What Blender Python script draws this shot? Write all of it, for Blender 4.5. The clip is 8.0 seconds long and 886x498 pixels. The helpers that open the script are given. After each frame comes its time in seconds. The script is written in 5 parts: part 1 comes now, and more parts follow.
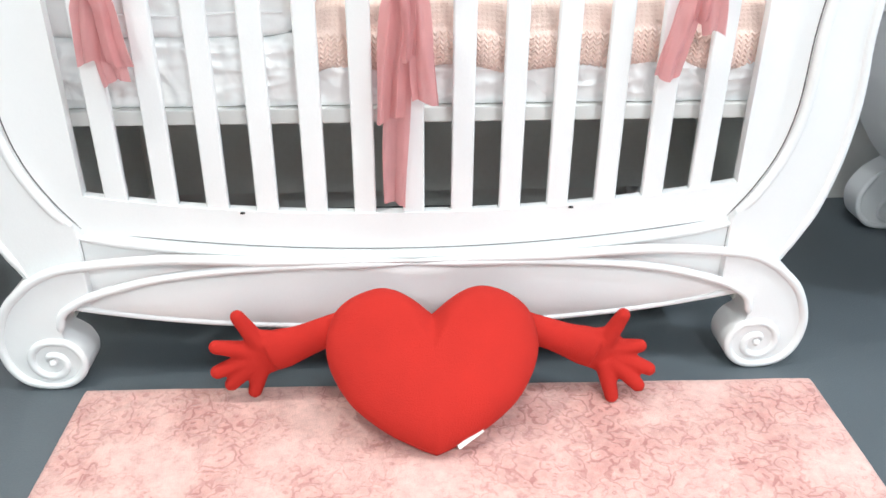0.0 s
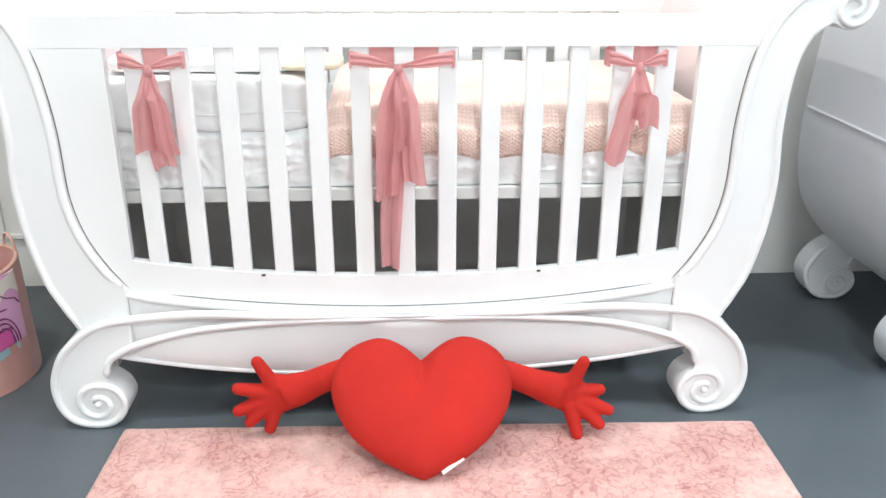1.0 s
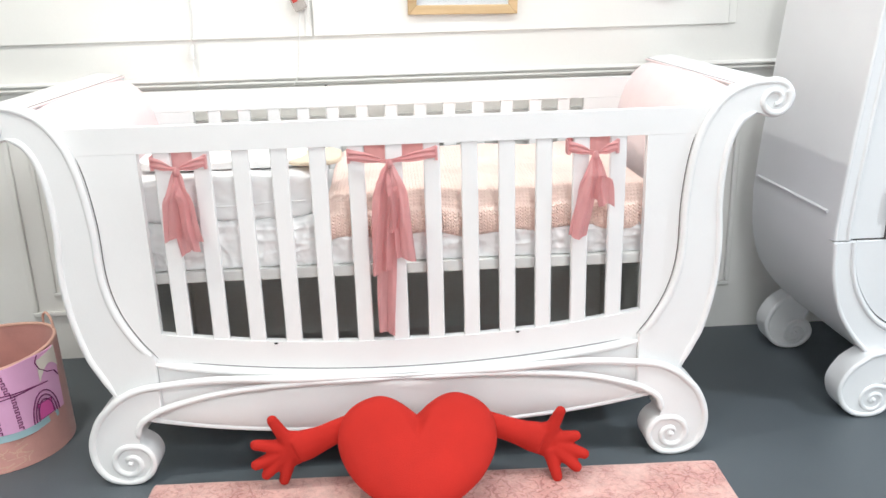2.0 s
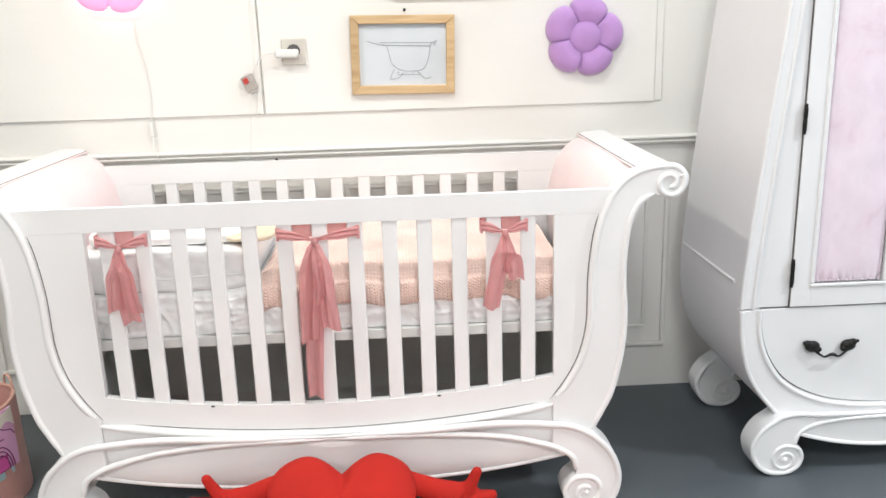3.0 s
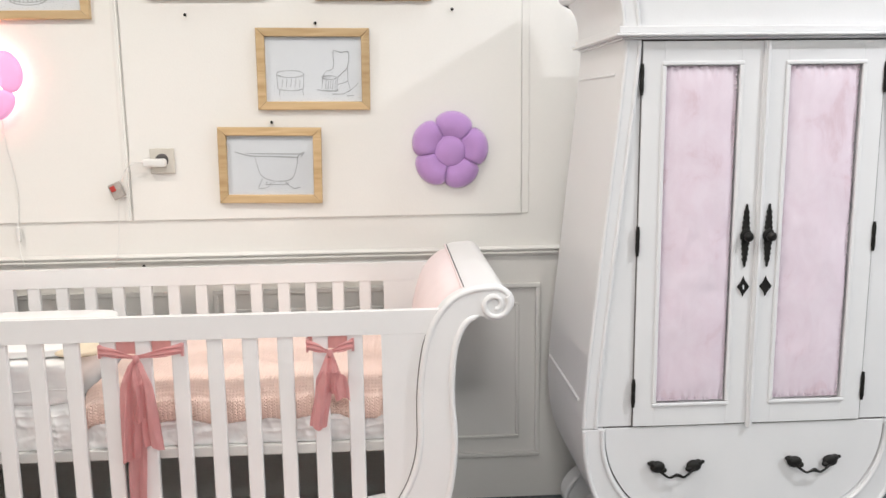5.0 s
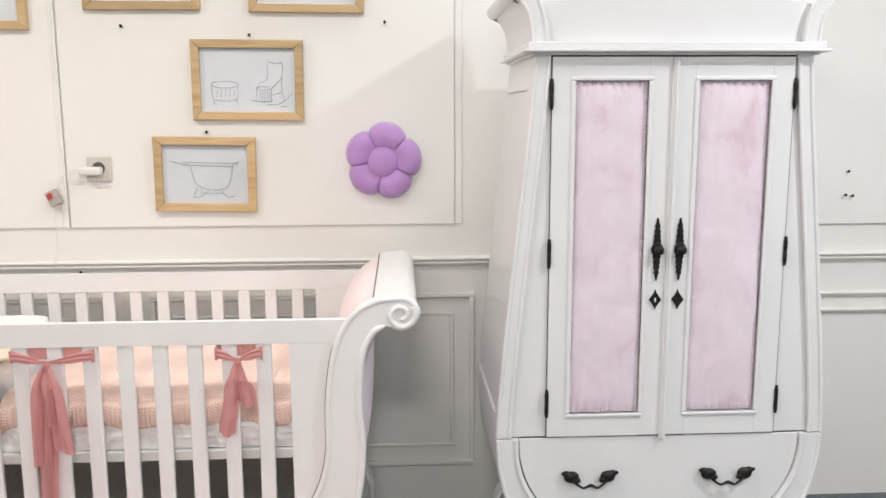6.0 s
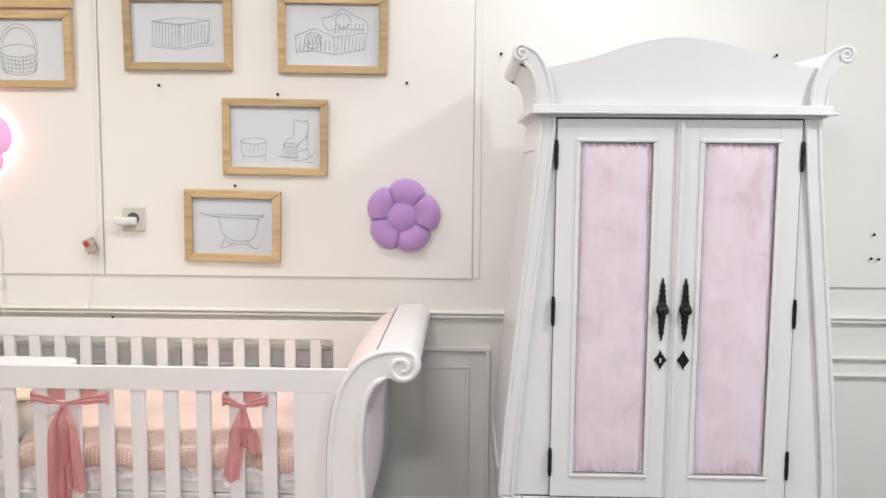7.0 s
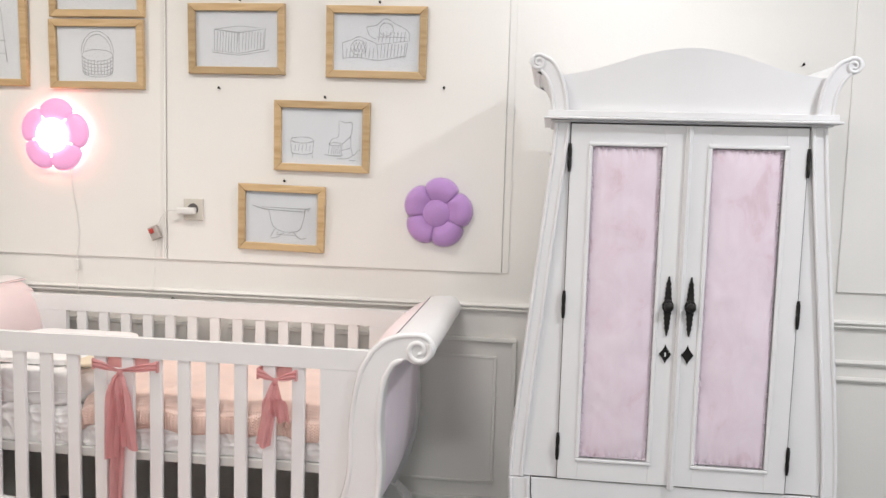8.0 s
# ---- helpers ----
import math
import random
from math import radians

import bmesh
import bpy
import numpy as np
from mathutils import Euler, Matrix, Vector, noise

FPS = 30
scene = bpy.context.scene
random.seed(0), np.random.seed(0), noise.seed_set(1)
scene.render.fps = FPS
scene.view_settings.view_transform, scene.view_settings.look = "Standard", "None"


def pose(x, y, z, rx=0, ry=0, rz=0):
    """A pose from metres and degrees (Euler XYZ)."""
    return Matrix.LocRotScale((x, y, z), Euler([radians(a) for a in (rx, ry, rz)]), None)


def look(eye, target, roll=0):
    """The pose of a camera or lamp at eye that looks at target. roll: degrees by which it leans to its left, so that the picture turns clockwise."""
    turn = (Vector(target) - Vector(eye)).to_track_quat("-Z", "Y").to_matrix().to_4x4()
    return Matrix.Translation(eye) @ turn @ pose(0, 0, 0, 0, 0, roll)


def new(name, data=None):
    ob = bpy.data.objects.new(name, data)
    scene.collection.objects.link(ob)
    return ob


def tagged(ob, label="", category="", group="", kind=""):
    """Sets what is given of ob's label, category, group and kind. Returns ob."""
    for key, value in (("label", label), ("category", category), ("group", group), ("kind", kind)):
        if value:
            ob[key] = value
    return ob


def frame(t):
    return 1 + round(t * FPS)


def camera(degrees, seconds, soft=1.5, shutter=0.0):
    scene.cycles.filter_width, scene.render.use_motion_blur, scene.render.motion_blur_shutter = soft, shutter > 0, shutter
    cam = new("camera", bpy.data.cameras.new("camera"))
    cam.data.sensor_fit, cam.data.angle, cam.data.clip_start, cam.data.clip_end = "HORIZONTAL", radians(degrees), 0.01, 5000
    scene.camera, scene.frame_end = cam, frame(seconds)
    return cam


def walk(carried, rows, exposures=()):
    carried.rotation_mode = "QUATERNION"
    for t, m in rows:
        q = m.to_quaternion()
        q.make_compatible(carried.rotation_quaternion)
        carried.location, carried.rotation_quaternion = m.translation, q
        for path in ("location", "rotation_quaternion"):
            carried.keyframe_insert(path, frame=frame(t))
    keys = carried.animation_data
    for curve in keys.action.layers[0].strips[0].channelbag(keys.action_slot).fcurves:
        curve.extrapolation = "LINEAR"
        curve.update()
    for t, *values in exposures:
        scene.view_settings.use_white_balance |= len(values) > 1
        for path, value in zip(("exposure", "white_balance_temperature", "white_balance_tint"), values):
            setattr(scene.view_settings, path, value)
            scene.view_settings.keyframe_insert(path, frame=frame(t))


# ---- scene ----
cam = camera(56.3, 8.0)
PATH = [
    (0, (0.048, 0.017, 0.998), (0.165, 1.775, 0.051), 0.5),
    (0.5, (0.074, -0.142, 1.03), (0.187, 1.678, 0.207), 0.8),
    (1, (0.076, -0.272, 1.062), (0.174, 1.583, 0.32), 0.2),
    (1.2, (0.064, -0.316, 1.077), (0.158, 1.552, 0.365), 0.3),
    (2.3, (0.141, -0.551, 1.213), (0.241, 1.359, 0.629), -2.4),
    (2.5, (0.191, -0.57, 1.236), (0.29, 1.344, 0.666), -2.6),
    (3, (0.303, -0.645, 1.291), (0.388, 1.286, 0.774), -1.7),
    (3.5, (0.383, -0.675, 1.337), (0.443, 1.266, 0.857), -1.0),
    (4, (0.489, -0.666, 1.361), (0.563, 1.289, 0.948), -0.9),
    (4.5, (0.591, -0.644, 1.384), (0.702, 1.319, 1.018), -0.7),
    (5, (0.709, -0.653, 1.389), (0.829, 1.315, 1.053), -0.7),
    (5.2, (0.773, -0.669, 1.395), (0.893, 1.299, 1.056), -0.4),
    (6.3, (1.004, -0.698, 1.410), (1.075, 1.278, 1.111), -0.1),
    (6.5, (1.025, -0.703, 1.413), (1.048, 1.279, 1.147), 0.6),
    (7, (1.113, -0.744, 1.421), (1.065, 1.246, 1.223), 0.5),
    (7.5, (1.218, -0.833, 1.416), (1.064, 1.153, 1.229), 1.9),
    (8, (1.297, -0.91, 1.419), (1.056, 1.066, 1.221), 1.6),
]
EXPOSURES = [(0.0, 0.58, 5900, 3), (1.0, 0.53, 5950, 4), (2.5, 0.33, 6200, 7), (3.5, 0.17, 6450, 9), (4.5, -0.02, 6550, 10), (6.5, -0.09, 6600, 11), (8.0, -0.18, 6600, 12)]
walk(cam, [(t, look(eye, target, roll)) for t, eye, target, roll in PATH], EXPOSURES)

# ---------------------------------------------------------------- plan
WALL_Y, CEIL = 2.13, 2.75
ROOM_X0, ROOM_X1, ROOM_Y0 = -2.6, 4.2, -3.6
CX = 0.08           # middle of the cot
WX = 1.687          # middle of the wardrobe

# ---------------------------------------------------------------- world and lamps
world = bpy.data.worlds.new("world")
scene.world = world
world.use_nodes = True
world.node_tree.nodes["Background"].inputs[0].default_value = (0.9, 0.95, 1.0, 1)
world.node_tree.nodes["Background"].inputs[1].default_value = 0.05


def assumed_ceiling_lamp(x, y, watts, size, tint):
    data = bpy.data.lights.new("assumed_lamp", "AREA")
    data.shape, data.size, data.energy, data.color = "DISK", size, watts, tint
    ob = new("assumed_lamp_source", data)
    ob.matrix_basis = pose(x, y, CEIL - 0.035)
    return ob


# None is seen: 1st, 2nd, 5th inferred from shadows and reflection; others added as fill.
LAMPS = [(-0.95, 0.85, 20.5, 0.12, (1.0, 0.93, 0.83)), (2.9, 0.35, 43, 0.20, (0.94, 0.96, 1.0)), (0.50, 0.75, 15, 0.40, (1.0, 0.97, 0.93)), (1.50, 1.84, 8.5, 0.15, (0.95, 0.97, 1.0)),
         (-1.4, -2.1, 30, 0.5, (1.0, 0.96, 0.92)), (0.9, -1.6, 54, 0.6, (1.0, 0.98, 0.96)), (3.0, -2.2, 18, 0.5, (0.94, 0.97, 1.0))]
for lamp in LAMPS:
    assumed_ceiling_lamp(*lamp)


# ---------------------------------------------------------------- materials
def material(name, colour, rough=0.5, metal=0.0, var=0.06, scale=6.0, fine=80.0, bump=0.05, sheen=0.0, coat=0.0, sub=0.0, emit=0.0, spec=0.5):
    m = bpy.data.materials.new(name)
    m.use_nodes = True
    nt = m.node_tree
    b = nt.nodes["Principled BSDF"]
    geo = nt.nodes.new("ShaderNodeNewGeometry")
    n1, n2 = nt.nodes.new("ShaderNodeTexNoise"), nt.nodes.new("ShaderNodeTexNoise")
    n1.inputs["Scale"].default_value, n1.inputs["Detail"].default_value = scale, 5
    n2.inputs["Scale"].default_value, n2.inputs["Detail"].default_value = fine, 3
    for n in (n1, n2):
        nt.links.new(geo.outputs["Position"], n.inputs["Vector"])
    mix = nt.nodes.new("ShaderNodeMix")
    mix.data_type = "RGBA"
    mix.inputs["A"].default_value = (*[c * (1 - var) for c in colour], 1)
    mix.inputs["B"].default_value = (*[min(1, c * (1 + var)) for c in colour], 1)
    add = nt.nodes.new("ShaderNodeMath")
    add.operation = "MULTIPLY_ADD"
    nt.links.new(n2.outputs["Fac"], add.inputs[0])
    add.inputs[1].default_value = 0.35
    nt.links.new(n1.outputs["Fac"], add.inputs[2])
    sub_n = nt.nodes.new("ShaderNodeMapRange")
    sub_n.inputs[1].default_value, sub_n.inputs[2].default_value = 0.35, 1.0
    nt.links.new(add.outputs[0], sub_n.inputs[0])
    nt.links.new(sub_n.outputs[0], mix.inputs["Factor"])
    nt.links.new(mix.outputs["Result"], b.inputs["Base Color"])
    b.inputs["Roughness"].default_value, b.inputs["Metallic"].default_value = rough, metal
    b.inputs["Specular IOR Level"].default_value = spec
    rr = nt.nodes.new("ShaderNodeMapRange")
    rr.inputs[3].default_value, rr.inputs[4].default_value = max(0, rough - 0.08), min(1, rough + 0.08)
    nt.links.new(n1.outputs["Fac"], rr.inputs[0])
    nt.links.new(rr.outputs[0], b.inputs["Roughness"])
    if sheen:
        b.inputs["Sheen Weight"].default_value, b.inputs["Sheen Roughness"].default_value = sheen, 0.4
    if coat:
        b.inputs["Coat Weight"].default_value, b.inputs["Coat Roughness"].default_value = coat, 0.15
    if sub:
        b.inputs["Subsurface Weight"].default_value, b.inputs["Subsurface Radius"].default_value = sub, (0.02, 0.012, 0.01)
    if emit:
        b.inputs["Emission Color"].default_value, b.inputs["Emission Strength"].default_value = (*colour, 1), emit
    if bump:
        bp = nt.nodes.new("ShaderNodeBump")
        bp.inputs["Strength"].default_value, bp.inputs["Distance"].default_value = bump, 0.004
        nt.links.new(n2.outputs["Fac"], bp.inputs["Height"])
        nt.links.new(bp.outputs[0], b.inputs["Normal"])
    return m


def nodes_of(m):
    return m.node_tree, m.node_tree.nodes, m.node_tree.links, m.node_tree.nodes["Principled BSDF"]


WHITE = material("white_lacquer", (0.80, 0.80, 0.80), 0.38, var=0.02, scale=9, fine=220, bump=0.06, coat=0.15)
CABINET = material("cool_white_lacquer", (0.785, 0.79, 0.80), 0.36, var=0.02, scale=9, fine=220, bump=0.06, coat=0.15)
GREYBOARD = material("grey_board", (0.80, 0.83, 0.79), 0.5, var=0.08, scale=3)
SEAM = material("dark_seam_and_shade", (0.12, 0.11, 0.11), 0.8, var=0.2)
WALL = material("matt_wall_paint", (0.80, 0.79, 0.76), 0.7, var=0.025, scale=1.6, fine=150, bump=0.08)
PANEL = material("wall_panel_paint", (0.82, 0.81, 0.78), 0.6, var=0.03, scale=2.2, fine=160, bump=0.1)
CEILING = material("ceiling_paint", (0.82, 0.82, 0.82), 0.8, var=0.02, scale=2)
FLOOR = material("dark_blue_grey_floor", (0.090, 0.106, 0.118), 0.48, var=0.24, scale=2.2, fine=260, bump=0.25)
SATIN = material("white_satin", (0.93, 0.93, 0.93), 0.40, var=0.01, scale=12, fine=300, bump=0.05, sheen=0.3)
BASEBOARD = material("mattress_board", (0.72, 0.72, 0.70), 0.6, var=0.03)
KNIT = material("peach_knit", (0.87, 0.665, 0.585), 0.9, var=0.08, scale=14, fine=420, bump=0.5, sheen=0.4)
CREAM = material("cream_cotton", (0.80, 0.70, 0.54), 0.85, var=0.05, scale=18, fine=350, bump=0.3)
PINKPAD = material("pale_pink_fabric", (0.85, 0.71, 0.71), 0.85, var=0.04, scale=10, fine=500, bump=0.25, sheen=0.3)
LILACPAD = material("pale_lilac_fabric", (0.76, 0.69, 0.76), 0.85, var=0.04, scale=10, fine=500, bump=0.25, sheen=0.3)
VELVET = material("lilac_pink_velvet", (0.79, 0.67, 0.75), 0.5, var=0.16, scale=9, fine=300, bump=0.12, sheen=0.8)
BLACK = material("blackened_iron", (0.02, 0.019, 0.018), 0.42, metal=0.6, var=0.3, scale=60, fine=400, bump=0.3)
PINE = material("light_pine", (0.52, 0.34, 0.14), 0.5, var=0.12, scale=8, fine=120, bump=0.1)
PAPER = material("sketch_paper", (0.76, 0.78, 0.81), 0.75, var=0.03, scale=12, fine=260, bump=0.05)
GRAPHITE = material("graphite_line", (0.34, 0.35, 0.37), 0.7, var=0.2)
PURPLE = material("purple_plush", (0.50, 0.29, 0.62), 0.9, var=0.06, scale=20, fine=500, bump=0.4, sheen=0.5)
RED = material("red_plush", (0.45, 0.024, 0.017), 0.95, var=0.12, scale=9, fine=420, bump=0.35, spec=0.2)
TAG = material("white_label_cloth", (0.8, 0.78, 0.74), 0.8)
PLASTIC = material("white_plastic", (0.76, 0.76, 0.74), 0.35, var=0.02)
HOLESHADE = material("painted_hole_shade", (0.03, 0.03, 0.03), 0.8)
REDSWITCH = material("red_switch", (0.5, 0.05, 0.04), 0.4)
FELT = material("salmon_felt", (0.62, 0.32, 0.28), 0.95, var=0.12, scale=16, fine=300, bump=0.5, sheen=0.3)
CORD = material("salmon_cord", (0.66, 0.40, 0.32), 0.9, var=0.1)
TOWEL = material("pink_print_cotton", (0.74, 0.40, 0.62), 0.9, var=0.05, scale=20, fine=300, bump=0.3)
TOWELCREAM = material("cream_print_cotton", (0.76, 0.70, 0.62), 0.9, var=0.05, scale=20, fine=300, bump=0.3)
TOWELBLUE = material("pale_blue_cotton", (0.42, 0.60, 0.64), 0.9, var=0.05)
TOWELHOT = material("hot_pink_print", (0.62, 0.10, 0.34), 0.9, var=0.05)
TOWELLINE = material("plum_print_line", (0.18, 0.03, 0.12), 0.9)
SWITCHBOX = material("grey_switch_plastic", (0.42, 0.38, 0.35), 0.4, var=0.2, scale=60)
SOCKET = material("ivory_plastic", (0.62, 0.59, 0.53), 0.4, var=0.04)
GLOW = material("lamp_glow", (1.0, 0.80, 0.74), 0.5, emit=6.0)
PETALGLOW = material("pink_translucent_petal", (0.86, 0.40, 0.68), 0.4, emit=0.30)
RINGGLOW = material("halo_ring_glow", (1.0, 0.46, 0.36), 0.5, emit=12.0)
LENS = material("assumed_lamp_lens", (1.0, 0.97, 0.92), 0.5, emit=6.0)


def grain(m, light, dark, scale=(3, 40, 40)):
    nt, n, l, b = nodes_of(m)
    co = n.new("ShaderNodeTexCoord")
    mp = n.new("ShaderNodeMapping")
    mp.inputs["Scale"].default_value = scale
    w = n.new("ShaderNodeTexNoise")
    w.inputs["Scale"].default_value, w.inputs["Detail"].default_value, w.inputs["Distortion"].default_value = 1.0, 6, 1.2
    r = n.new("ShaderNodeValToRGB")
    r.color_ramp.elements[0].position, r.color_ramp.elements[1].position = 0.3, 0.72
    r.color_ramp.elements[0].color, r.color_ramp.elements[1].color = (*dark, 1), (*light, 1)
    l.new(co.outputs["Object"], mp.inputs[0])
    l.new(mp.outputs[0], w.inputs["Vector"])
    l.new(w.outputs["Fac"], r.inputs[0])
    # every bar of wood has its own tone
    info = n.new("ShaderNodeObjectInfo")
    tone = n.new("ShaderNodeMapRange")
    tone.inputs[3].default_value, tone.inputs[4].default_value = 0.80, 1.12
    l.new(info.outputs["Random"], tone.inputs[0])
    mul = n.new("ShaderNodeVectorMath")
    mul.operation = "SCALE"
    l.new(r.outputs[0], mul.inputs[0])
    l.new(tone.outputs[0], mul.inputs["Scale"])
    l.new(mul.outputs[0], b.inputs["Base Color"])


grain(PINE, (0.66, 0.49, 0.28), (0.47, 0.31, 0.15))

# velvet: brushed patches and streaks at random, the nap's sheen painted into the colour
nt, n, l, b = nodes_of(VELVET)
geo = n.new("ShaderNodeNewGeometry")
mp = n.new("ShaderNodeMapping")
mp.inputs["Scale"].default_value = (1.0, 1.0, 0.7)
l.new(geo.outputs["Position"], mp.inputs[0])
nap_sheen = n.new("ShaderNodeTexNoise")
nap_sheen.inputs["Scale"].default_value, nap_sheen.inputs["Detail"].default_value, nap_sheen.inputs["Roughness"].default_value, nap_sheen.inputs["Distortion"].default_value = 11, 7, 0.62, 0.6
l.new(mp.outputs[0], nap_sheen.inputs["Vector"])
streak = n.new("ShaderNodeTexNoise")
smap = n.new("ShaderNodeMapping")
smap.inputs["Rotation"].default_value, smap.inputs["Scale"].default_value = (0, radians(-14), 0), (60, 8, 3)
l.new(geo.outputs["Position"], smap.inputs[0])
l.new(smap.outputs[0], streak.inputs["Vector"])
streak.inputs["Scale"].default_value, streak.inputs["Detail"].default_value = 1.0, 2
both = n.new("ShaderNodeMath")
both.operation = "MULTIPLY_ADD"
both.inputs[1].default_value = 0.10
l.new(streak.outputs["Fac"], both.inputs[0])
l.new(nap_sheen.outputs["Fac"], both.inputs[2])
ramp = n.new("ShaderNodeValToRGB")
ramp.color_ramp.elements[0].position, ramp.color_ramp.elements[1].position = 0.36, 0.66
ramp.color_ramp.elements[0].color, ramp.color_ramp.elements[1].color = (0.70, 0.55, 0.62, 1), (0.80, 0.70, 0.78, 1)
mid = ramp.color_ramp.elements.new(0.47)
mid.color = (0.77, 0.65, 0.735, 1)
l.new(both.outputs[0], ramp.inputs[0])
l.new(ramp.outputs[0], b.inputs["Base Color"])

# satin sheet: sharp little folds as relief
SHEET = material("creased_satin_sheet", (0.94, 0.94, 0.94), 0.36, var=0.01, scale=12, fine=300, bump=0.05, sheen=0.5)
nt, n, l, b = nodes_of(SHEET)
geo = n.new("ShaderNodeNewGeometry")
fold = n.new("ShaderNodeTexNoise")
fold.inputs["Scale"].default_value, fold.inputs["Detail"].default_value, fold.inputs["Distortion"].default_value = 9, 2.0, 1.2
l.new(geo.outputs["Position"], fold.inputs["Vector"])
mid = n.new("ShaderNodeMath")
mid.operation = "SUBTRACT"
mid.inputs[1].default_value = 0.5
l.new(fold.outputs["Fac"], mid.inputs[0])
rdg = n.new("ShaderNodeMath")
rdg.operation = "ABSOLUTE"
l.new(mid.outputs[0], rdg.inputs[0])
bp = n.new("ShaderNodeBump")
bp.inputs["Strength"].default_value, bp.inputs["Distance"].default_value = 0.7, 0.018
l.new(rdg.outputs[0], bp.inputs["Height"])
l.new(bp.outputs[0], b.inputs["Normal"])

# sheer sash cloth: partly see-through
SASH = material("dusty_rose_chiffon", (0.80, 0.46, 0.46), 0.7, var=0.10, scale=30, fine=500, bump=0.1, sheen=0.3)
nt, n, l, b = nodes_of(SASH)
tr = n.new("ShaderNodeBsdfTranslucent")
tr.inputs[0].default_value = (0.86, 0.52, 0.52, 1)
tp = n.new("ShaderNodeBsdfTransparent")
mx, mx2 = n.new("ShaderNodeMixShader"), n.new("ShaderNodeMixShader")
mx.inputs[0].default_value, mx2.inputs[0].default_value = 0.50, 0.22
l.new(b.outputs[0], mx.inputs[1])
l.new(tr.outputs[0], mx.inputs[2])
l.new(mx.outputs[0], mx2.inputs[1])
l.new(tp.outputs[0], mx2.inputs[2])
l.new(mx2.outputs[0], n["Material Output"].inputs["Surface"])

# picture glass
GLASS = bpy.data.materials.new("picture_glass")
GLASS.use_nodes = True
nt, n, l = GLASS.node_tree, GLASS.node_tree.nodes, GLASS.node_tree.links
gl, tp, mx, fr = n.new("ShaderNodeBsdfGlossy"), n.new("ShaderNodeBsdfTransparent"), n.new("ShaderNodeMixShader"), n.new("ShaderNodeFresnel")
gl.inputs["Roughness"].default_value = 0.03
l.new(fr.outputs[0], mx.inputs[0])
l.new(tp.outputs[0], mx.inputs[1])
l.new(gl.outputs[0], mx.inputs[2])
l.new(mx.outputs[0], n["Material Output"].inputs["Surface"])

# worn damask rug: scrolls of distorted rings, rubbed away in patches
RUG = material("rose_damask_rug", (0.62, 0.33, 0.28), 0.95, sheen=0.3)
nt, n, l, b = nodes_of(RUG)
co = n.new("ShaderNodeTexCoord")
warp = n.new("ShaderNodeTexNoise")
warp.inputs["Scale"].default_value, warp.inputs["Detail"].default_value = 24, 2
vm = n.new("ShaderNodeVectorMath")
vm.operation = "MULTIPLY_ADD"
vm.inputs[1].default_value = (0.06, 0.06, 0.06)
l.new(co.outputs["Object"], warp.inputs["Vector"])
l.new(warp.outputs["Color"], vm.inputs[0])
l.new(co.outputs["Object"], vm.inputs[2])
vor = n.new("ShaderNodeTexVoronoi")
vor.inputs["Scale"].default_value = 36
l.new(vm.outputs[0], vor.inputs["Vector"])
ring = n.new("ShaderNodeMath")
ring.operation = "MULTIPLY"
ring.inputs[1].default_value = 13
l.new(vor.outputs["Distance"], ring.inputs[0])
sine = n.new("ShaderNodeMath")
sine.operation = "SINE"
l.new(ring.outputs[0], sine.inputs[0])
curl = n.new("ShaderNodeMapRange")
curl.inputs[1].default_value, curl.inputs[2].default_value = 0.45, 0.85
l.new(sine.outputs[0], curl.inputs[0])
patch = n.new("ShaderNodeTexNoise")
patch.inputs["Scale"].default_value, patch.inputs["Detail"].default_value, patch.inputs["Roughness"].default_value = 5.0, 10, 0.74
l.new(co.outputs["Object"], patch.inputs["Vector"])
pr = n.new("ShaderNodeMapRange")
pr.inputs[1].default_value, pr.inputs[2].default_value = 0.42, 0.62
l.new(patch.outputs["Fac"], pr.inputs[0])
both = n.new("ShaderNodeMath")
both.operation = "MULTIPLY"
l.new(curl.outputs[0], both.inputs[0])
l.new(pr.outputs[0], both.inputs[1])
tone = n.new("ShaderNodeMix")
tone.data_type = "RGBA"
tone.inputs["A"].default_value, tone.inputs["B"].default_value = (0.73, 0.47, 0.42, 1), (0.58, 0.30, 0.265, 1)
l.new(pr.outputs[0], tone.inputs["Factor"])
tone2 = n.new("ShaderNodeMix")
tone2.data_type = "RGBA"
tone2.inputs["B"].default_value = (0.40, 0.175, 0.155, 1)
mot = n.new("ShaderNodeTexNoise")
mot.inputs["Scale"].default_value, mot.inputs["Detail"].default_value, mot.inputs["Roughness"].default_value = 34, 8, 0.75
l.new(co.outputs["Object"], mot.inputs["Vector"])
mr = n.new("ShaderNodeMapRange")
mr.inputs[1].default_value, mr.inputs[2].default_value, mr.inputs[3].default_value, mr.inputs[4].default_value = 0.35, 0.65, 0.82, 1.12
l.new(mot.outputs["Fac"], mr.inputs[0])
mm = n.new("ShaderNodeVectorMath")
mm.operation = "SCALE"
l.new(tone.outputs["Result"], mm.inputs[0])
l.new(mr.outputs[0], mm.inputs["Scale"])
l.new(mm.outputs[0], tone2.inputs["A"])
l.new(both.outputs[0], tone2.inputs["Factor"])
l.new(tone2.outputs["Result"], b.inputs["Base Color"])
pile = n.new("ShaderNodeTexNoise")
pile.inputs["Scale"].default_value = 420
l.new(co.outputs["Object"], pile.inputs["Vector"])
hs = n.new("ShaderNodeMath")
hs.operation = "MULTIPLY_ADD"
hs.inputs[1].default_value = -0.8
l.new(both.outputs[0], hs.inputs[0])
l.new(pile.outputs["Fac"], hs.inputs[2])
bp = n.new("ShaderNodeBump")
